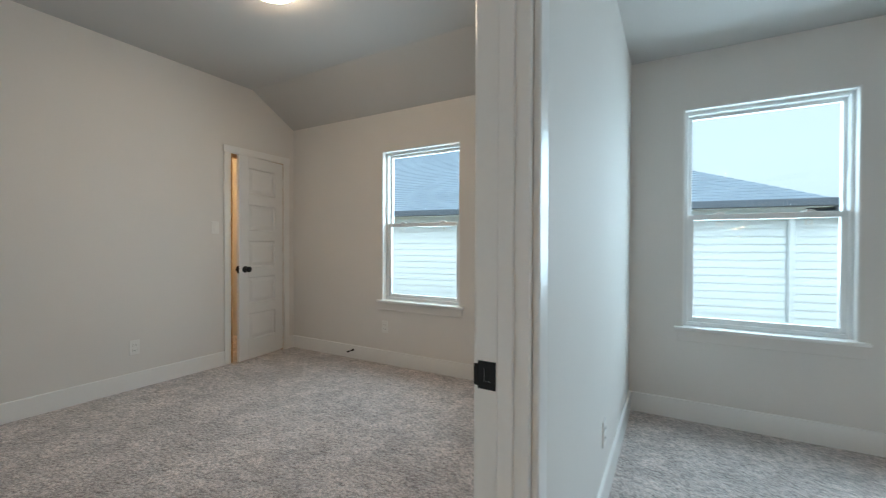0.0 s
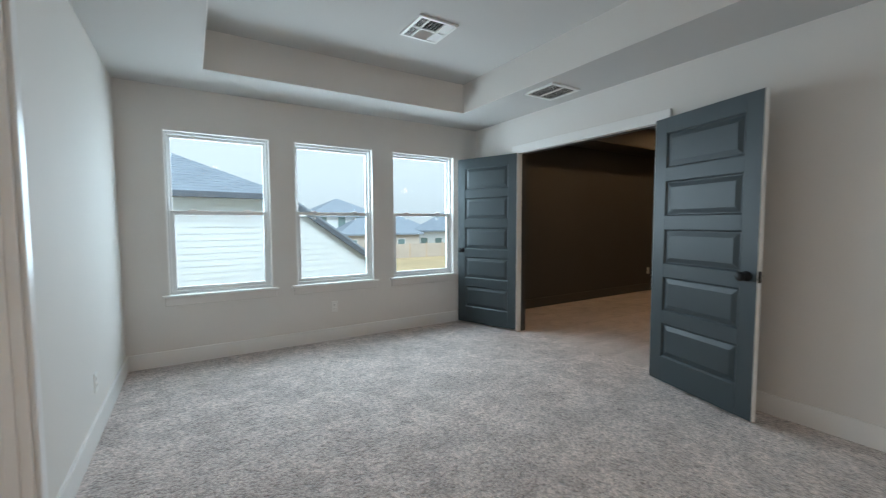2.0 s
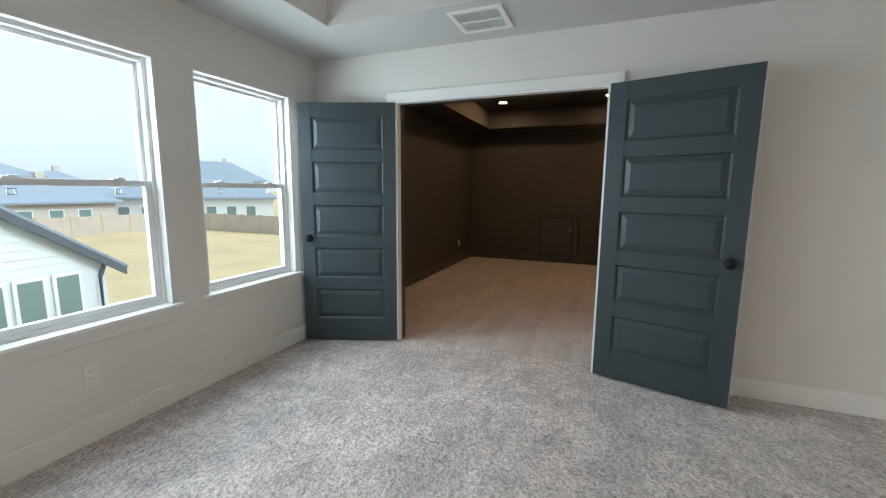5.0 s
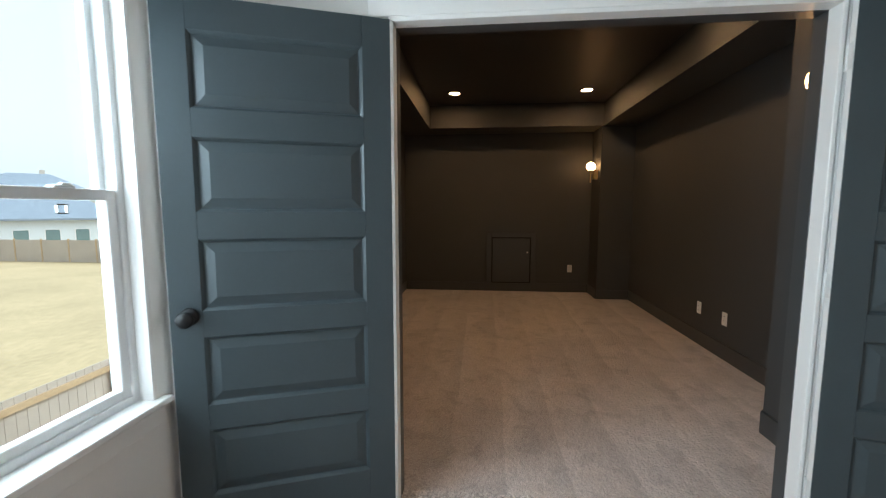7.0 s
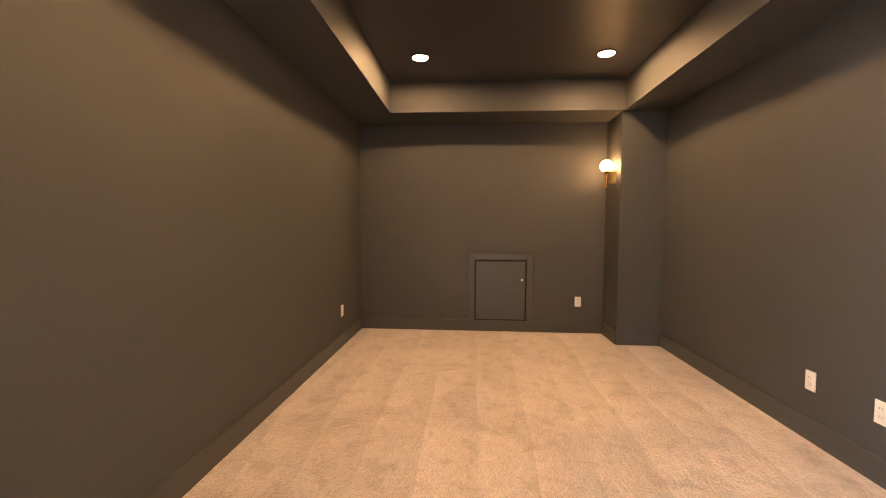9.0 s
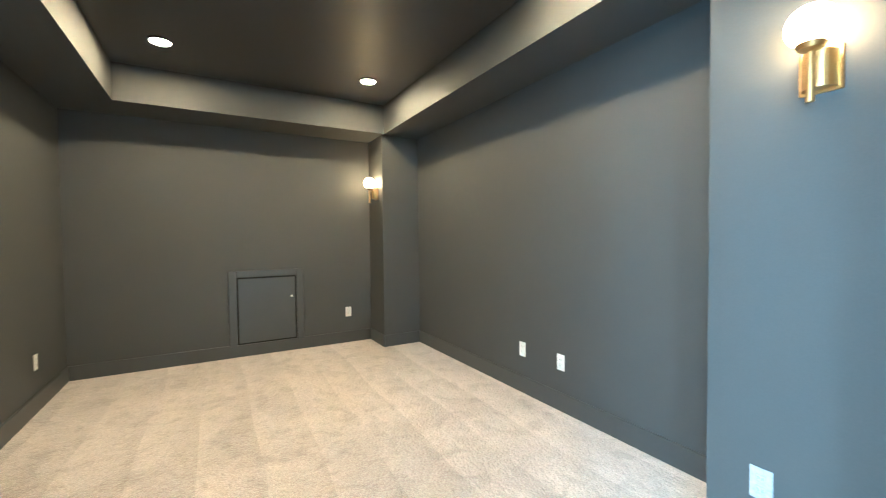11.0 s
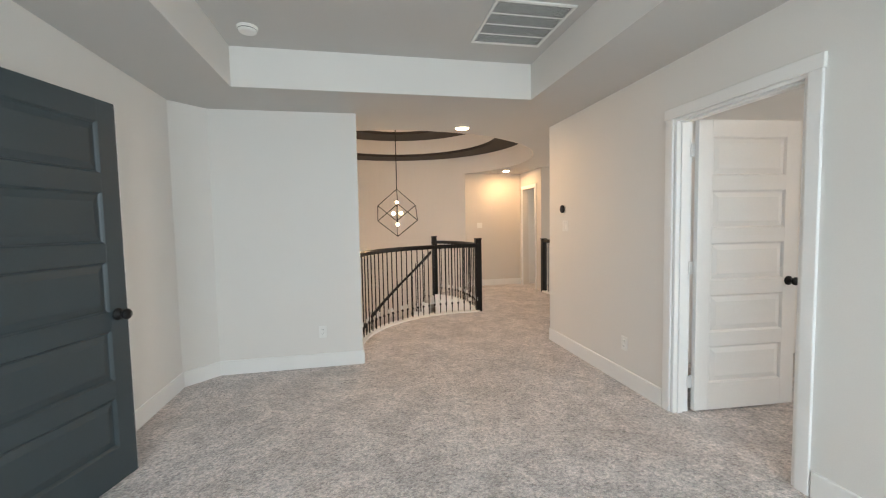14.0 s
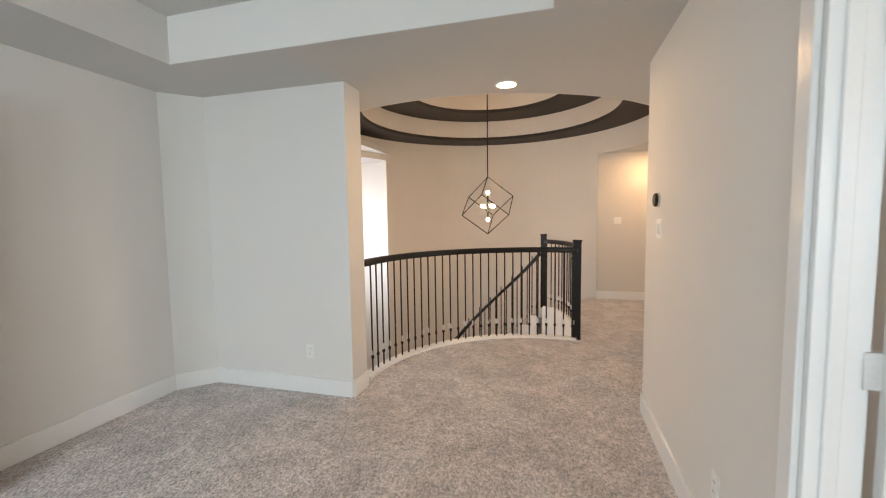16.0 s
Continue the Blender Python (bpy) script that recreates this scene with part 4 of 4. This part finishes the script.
HAND = [(-0.030, 0.0), (0.030, 0.0), (0.034, 0.018), (0.030, 0.045), (0.015, 0.058), (-0.015, 0.058), (-0.030, 0.045), (-0.034, 0.018)]


def newel(owner, x, y, h=1.12, z=0.0, s=0.044):
    bm = boxed((x - s, y - s, z), (x + s, y + s, z + h), 0.003)
    box(bm, (x - s - 0.006, y - s - 0.006, z + h), (x + s + 0.006, y + s + 0.006, z + h + 0.022), 0.004)
    return part("newel_post", bm, BLACK_WOOD, owner, "square black newel post")


bal = thing("balustrade", "curved black balustrade with iron balusters round the stairwell", "railing", kind="")
part("handrail", sweep([(x, y, 1.0) for x, y in RAIL_ARC], HAND), BLACK_WOOD, bal, "curved black wooden handrail")
part("curb", sweep([(x, y, -0.28) for x, y in RAIL_ARC], [(-0.045, 0), (0.055, 0), (0.055, 0.30), (0.045, 0.305), (-0.045, 0.305)]), TRIM, bal, "white painted curb under the balusters")
newel(bal, 0.20, -3.525)
balusters(bal, RAIL_ARC[1:], 0.098)
bal2 = thing("balustrade", "short curved black balustrade between two newel posts", "railing")
part("handrail", sweep([(x, y, 1.0) for x, y in RAIL_BEND[1:]], HAND), BLACK_WOOD, bal2, "curved black wooden handrail")
part("curb", sweep([(x, y, -0.42) for x, y in RAIL_BEND], [(-0.045, 0), (0.055, 0), (0.055, 0.44), (0.045, 0.445), (-0.045, 0.445)]), TRIM, bal2, "white painted curb under the balusters")
newel(bal2, 0.61, -5.13)
balusters(bal2, RAIL_BEND[1:], 0.098)
bal3 = thing("balustrade", "straight black balustrade along the open void", "railing")
line3 = [(-1.53, -4.85 + 0.15 * k) for k in range(20)]
part("handrail", sweep([(x, y, 0.98) for x, y in line3], HAND), BLACK_WOOD, bal3, "straight black wooden handrail")
part("curb", sweep([(x, y, 0.0) for x, y in line3], [(-0.045, 0), (0.045, 0), (0.045, 0.03), (-0.045, 0.03)]), TRIM, bal3, "white painted curb under the balusters")
newel(bal3, -1.53, -4.875, 1.03)
balusters(bal3, line3, 0.11, 1.0, False)

# ---- winding stairs ----
STEP, RISE, RIN = 10.3, 0.18, 1.0
for k in range(16):
    a0, z = STAIR_A0 + STEP * k, -RISE * (k + 1)
    st = thing("stair_step", "winding stair with carpeted tread and white riser", "stair", group="winding stairs")
    part("tread", plate(arc(CX, CY, RIN, a0, a0 + STEP + 1.2, 3) + arc(CX, CY, CR, a0, a0 + STEP + 1.2, 3)[::-1], [], z - 0.035, z), CARPET, st)
    part("riser", plate(arc(CX, CY, RIN, a0 - 0.4, a0 + 0.4, 1) + arc(CX, CY, CR, a0 - 0.4, a0 + 0.4, 1)[::-1], [], z, z + RISE - 0.036), TRIM, st, "white painted riser")
    part("stringer", plate(arc(CX, CY, RIN - 0.04, a0, a0 + STEP, 2) + arc(CX, CY, RIN, a0, a0 + STEP, 2)[::-1], [], z - 0.30, z + 0.02), TRIM, st, "white stepped stringer")
srail = thing("stair_rail", "black stair handrail winding down the steps", "railing")
helix = [(CX + 1.02 * math.cos(radians(STAIR_A0 + a)), CY + 1.02 * math.sin(radians(STAIR_A0 + a)), 0.80 - RISE / STEP * a) for a in range(0, 160, 4)]
part("handrail", sweep(helix, HAND), BLACK_WOOD, srail)
shared = None
for k in range(30):
    a = 3 + k * 5.15
    x, y = CX + 1.02 * math.cos(radians(STAIR_A0 + a)), CY + 1.02 * math.sin(radians(STAIR_A0 + a))
    z = -RISE * (int(a / STEP) + 1)
    if shared is None:
        o = part("baluster", lathe([(0.008, 0.0), (0.008, 0.135), (0.015, 0.145), (0.015, 0.160), (0.008, 0.172), (0.008, 0.97)], 8), BLACK, srail)
        shared = o.data
    else:
        o = new("baluster", shared)
        o.parent = srail
    o.matrix_basis = pose(x, y, z)

# ---- outside ----
GROUND = -3.1
structure("ground", plate(rect(-600, -600, 600, 600), [], GROUND - 0.2, GROUND), GRASS, "dormant tan grass yard", "ground")
NB = pose(3.7, 8.4, 0, 0, 0, 8)
nb = thing("neighbour_house", "white sided neighbouring house with dark shingle roof", "house", NB)
EAVE = 1.77
U0, U1 = -13.0, -1.87
part("wall", boxed((U0, 0.02, GROUND), (U1, 9.0, EAVE), 0), SIDING, nb)
part("wing_wall", boxed((U1, 0.02, GROUND), (0.85, 6.0, 0.0)), SIDING, nb)


def siding(x0, x1, z):
    """One lapped board whose lower edge stands proud."""
    bm = bmesh.new()
    prof = [(0.02, 0), (0.001, 0), (0.012, 0.128), (0.02, 0.128)]
    rings = [[bm.verts.new((x, y, z + u)) for y, u in prof] for x in (x0, x1)]
    for k in range(4):
        bm.faces.new((rings[0][k], rings[0][(k + 1) % 4], rings[1][(k + 1) % 4], rings[1][k]))
    bm.faces.new(rings[0])
    bm.faces.new(rings[1])
    return bm


def rake_x(z):
    return -1.30 + (1.75 - z) / 0.70


z = -1.2
while z < EAVE - 0.1:
    part("siding_board", siding(U0, U1, z), SIDING, nb)
    end = min(rake_x(z + 0.1) - 0.05, 0.85)
    if end > U1 + 0.1:
        part("siding_board", siding(U1, end, z), SIDING, nb)
    z += 0.126
bm = bmesh.new()
tri = [(U1, 0.0), (0.85, 0.0), (0.85, 0.1), (U1, 1.75)]
fr = [bm.verts.new((x, 0.02, z)) for x, z in tri]
bk = [bm.verts.new((x, 0.3, z)) for x, z in tri]
bm.faces.new(fr)
bm.faces.new(bk)
for k in range(4):
    bm.faces.new((fr[k], fr[(k + 1) % 4], bk[(k + 1) % 4], bk[k]))
part("gable_wall", bm, SIDING, nb)
part("rake_board", sweep([(-1.55, -0.10, 1.735), (1.12, -0.10, -0.08)], [(-0.02, -0.08), (0.02, -0.08), (0.02, 0.05), (-0.02, 0.05)]), FASCIA, nb, "dark grey rake board")
bm = bmesh.new()
rf = [bm.verts.new(c) for c in ((-1.5, -0.12, 1.755), (1.15, -0.12, -0.045), (1.15, 6, -0.045), (-1.5, 6, 1.755))]
rb = [bm.verts.new(v.co + Vector((0, 0, 0.05))) for v in rf]
bm.faces.new(rf)
bm.faces.new(rb)
for k in range(4):
    bm.faces.new((rf[k], rf[(k + 1) % 4], rb[(k + 1) % 4], rb[k]))
part("wing_roof", bm, SHINGLE, nb)
for x0, x1 in ((-0.98, -0.52), (-0.36, -0.06), (0.12, 0.42)):
    w = part("window", boxed((x0 - 0.05, -0.03, -1.35), (x1 + 0.05, 0.0, 0.03), 0.004), VINYL, nb, "white framed window")
    part("pane", boxed((x0, -0.034, -1.30), (x1, -0.028, -0.02)), FAR_PANE, w)
part("downspout", sweep([(0.80, -0.05, 0.05), (0.72, -0.05, -0.12), (0.72, -0.05, -3.0)], [(-0.04, -0.03), (0.04, -0.03), (0.04, 0.03), (-0.04, 0.03)]), FASCIA, nb, "grey downspout")
part("downspout", boxed((U1 - 0.22, -0.07, GROUND), (U1 - 0.14, -0.006, EAVE - 0.1), 0.01), SIDING, nb, "white downspout")
# main hip roof: courses of shingles on the slope that faces the windows
OV, PITCH = 0.24, 0.50
part("gutter", boxed((U0 - OV, -OV - 0.10, EAVE - 0.02), (U1 + OV, -OV + 0.0, EAVE + 0.10), 0.012), FASCIA, nb, "dark grey gutter")
part("soffit", boxed((U0, -OV, EAVE - 0.02), (U1 + OV, 0.0, EAVE - 0.002)), SIDING, nb)
part("gutter", boxed((U1 + OV, -OV - 0.10, EAVE - 0.02), (U1 + OV + 0.1, 9, EAVE + 0.10), 0.012), FASCIA, nb, "dark grey gutter")
slope_len = 5.2
for k in range(int(slope_len / 0.135)):
    s0, s1 = 0.135 * k, 0.135 * (k + 1) + 0.03
    c = 1 / math.sqrt(1 + PITCH ** 2)
    y0, y1 = -OV + s0 * c, -OV + s1 * c
    z0, z1 = EAVE + 0.09 + s0 * c * PITCH, EAVE + 0.09 + s1 * c * PITCH
    bm = bmesh.new()
    corners_ = [(U0, y0, z0 + 0.014), (U1 + OV - s0 * c, y0, z0 + 0.014), (U1 + OV - s1 * c, y1, z1), (U0, y1, z1)]
    a = [bm.verts.new(q) for q in corners_]
    b = [bm.verts.new(Vector(q) - Vector((0, 0, 0.03))) for q in corners_]
    bm.faces.new(a)
    bm.faces.new(b)
    for q in range(4):
        bm.faces.new((a[q], a[(q + 1) % 4], b[(q + 1) % 4], b[q]))
    part("shingle_course", bm, SHINGLE, nb)
bm = bmesh.new()
top = slope_len / math.sqrt(1 + PITCH ** 2)
e = [bm.verts.new(q) for q in ((U1 + OV, -OV, EAVE + 0.08), (U1 + OV, 9.4, EAVE + 0.08), (U1 + OV - top, 9.4 - top, EAVE + 0.08 + top * PITCH), (U1 + OV - top, -OV + top, EAVE + 0.08 + top * PITCH))]
e2 = [bm.verts.new(v.co - Vector((0, 0, 0.05))) for v in e]
bm.faces.new(e)
bm.faces.new(e2)
for q in range(4):
    bm.faces.new((e[q], e[(q + 1) % 4], e2[(q + 1) % 4], e2[q]))
part("hip_roof", bm, SHINGLE, nb)

# near fence beside the neighbouring house
fence = thing("fence", "weathered wooden privacy fence in the side yard", "fence")
pk = None
for k in range(110):
    x = 4.75 + 0.142 * k
    if pk is None:
        o = part("picket", boxed((0, 0, 0), (0.138, 0.018, 1.80), 0.003), WOOD_FENCE, fence)
        pk = o.data
    else:
        o = new("picket", pk)
        o.parent = fence
    o.matrix_basis = pose(x, 8.43, GROUND + 0.02)
for z in (0.35, 1.0, 1.62):
    part("fence_rail", boxed((4.75, 8.385, GROUND + z), (20.3, 8.43, GROUND + z + 0.09)), WOOD_RAIL, fence, "fresh pine fence rail")
for k in range(7):
    part("fence_post", boxed((5.6 + 2.4 * k, 8.30, GROUND), (5.69 + 2.4 * k, 8.385, GROUND + 1.78), 0.004), WOOD_RAIL, fence, "pine fence post")


def far_fence(x0, y0, x1, y1):
    f = thing("far_fence", "long weathered fence at the back of the yard", "fence", group="yard fences")
    d = Vector((x1 - x0, y1 - y0, 0))
    n = round(d.length / 2.44)
    ang = math.degrees(math.atan2(d.y, d.x))
    for k in range(n):
        p = Vector((x0, y0, 0)) + d * k / n
        bm = bmesh.new()
        for q in range(12):
            h = 1.80 + random.uniform(-0.01, 0.01)
            box(bm, (q * 0.2, 0, 0), (q * 0.2 + 0.192, 0.02, h))
        part("fence_panel", bm, WOOD_FENCE, f, m=pose(p.x, p.y, GROUND, 0, 0, ang))
        part("fence_post", boxed((-0.05, -0.05, 0), (0.05, 0.05, 1.9)), WOOD_RAIL, f, m=pose(p.x, p.y, GROUND, 0, 0, ang))
    return f


far_fence(31.4, 8.4, 31.4, 45.2)
far_fence(31.4, 45.2, -10.0, 45.2)


def far_house(x, y, w, d, wall_h, rise, turn, label, wall_mat=FAR_WALL, upper=False):
    """A distant house: walls, hip roof with a thick edge, a row of windows."""
    h = thing("house", label, "house", pose(x, y, GROUND, 0, 0, turn), "far houses")
    part("wall", boxed((-w / 2, -d / 2, 0), (w / 2, d / 2, wall_h)), wall_mat, h)
    o = 0.5
    bm = bmesh.new()
    low = [(-w / 2 - o, -d / 2 - o), (w / 2 + o, -d / 2 - o), (w / 2 + o, d / 2 + o), (-w / 2 - o, d / 2 + o)]
    run = min(w, d) / 2 + o
    rl = max(w / 2 + o - run, 0.01)
    a = [bm.verts.new((*p, wall_h)) for p in low]
    b = [bm.verts.new((*p, wall_h + 0.2)) for p in low]
    r = [bm.verts.new((-rl, 0, wall_h + rise)), bm.verts.new((rl, 0, wall_h + rise))]
    bm.faces.new(a)
    for k in range(4):
        bm.faces.new((a[k], a[(k + 1) % 4], b[(k + 1) % 4], b[k]))
    bm.faces.new((b[0], b[1], r[1], r[0]))
    bm.faces.new((b[2], b[3], r[0], r[1]))
    bm.faces.new((b[1], b[2], r[1]))
    bm.faces.new((b[3], b[0], r[0]))
    part("roof", bm, SHINGLE, h, "dark grey hip roof")
    n = int(w / 2.4)
    for k in range(n):
        x0 = -w / 2 + 1.0 + k * (w - 2) / n
        for z0 in ((0.9, 3.9) if upper else (0.9,)):
            wn_ = part("window", boxed((x0 - 0.08, -d / 2 - 0.05, z0 - 0.08), (x0 + 1.08, -d / 2, z0 + 1.48)), VINYL, h, "white framed window")
            part("pane", boxed((x0, -d / 2 - 0.06, z0), (x0 + 1.0, -d / 2 - 0.045, z0 + 1.4)), FAR_PANE, wn_)
    if wall_mat is FAR_WALL:
        part("chimney", boxed((rl * 0.5, 0.3, wall_h + rise * 0.6), (rl * 0.5 + 0.7, 1.0, wall_h + rise + 0.7)), wall_mat, h)
    return h


far_house(18.3, 57, 9.5, 9, 5.3, 2.7, 0, "two-storey pale house with dark roof behind the fence", SIDING, True)
far_house(21.5, 51.5, 11, 7, 2.9, 2.3, 0, "single storey wing with a dark roof behind the fence")
far_house(34, 74, 13, 12, 3.1, 3.7, -8, "distant single storey house with dark hip roof")
far_house(38.5, 50, 17, 12, 3.2, 4.6, -45, "white single storey house with dark hip roof beyond the fence", SIDING)
far_house(47, 25, 18, 12, 3.0, 4.6, -90, "pale brick single storey house with dark hip roof")
far_house(5, 90, 18, 13, 5.8, 3.4, 0, "distant two-storey house with dark hip roof", FAR_WALL, True)
far_house(62, 76, 18, 13, 5.8, 4.2, -40, "distant two-storey house with dark hip roof", FAR_WALL, True)
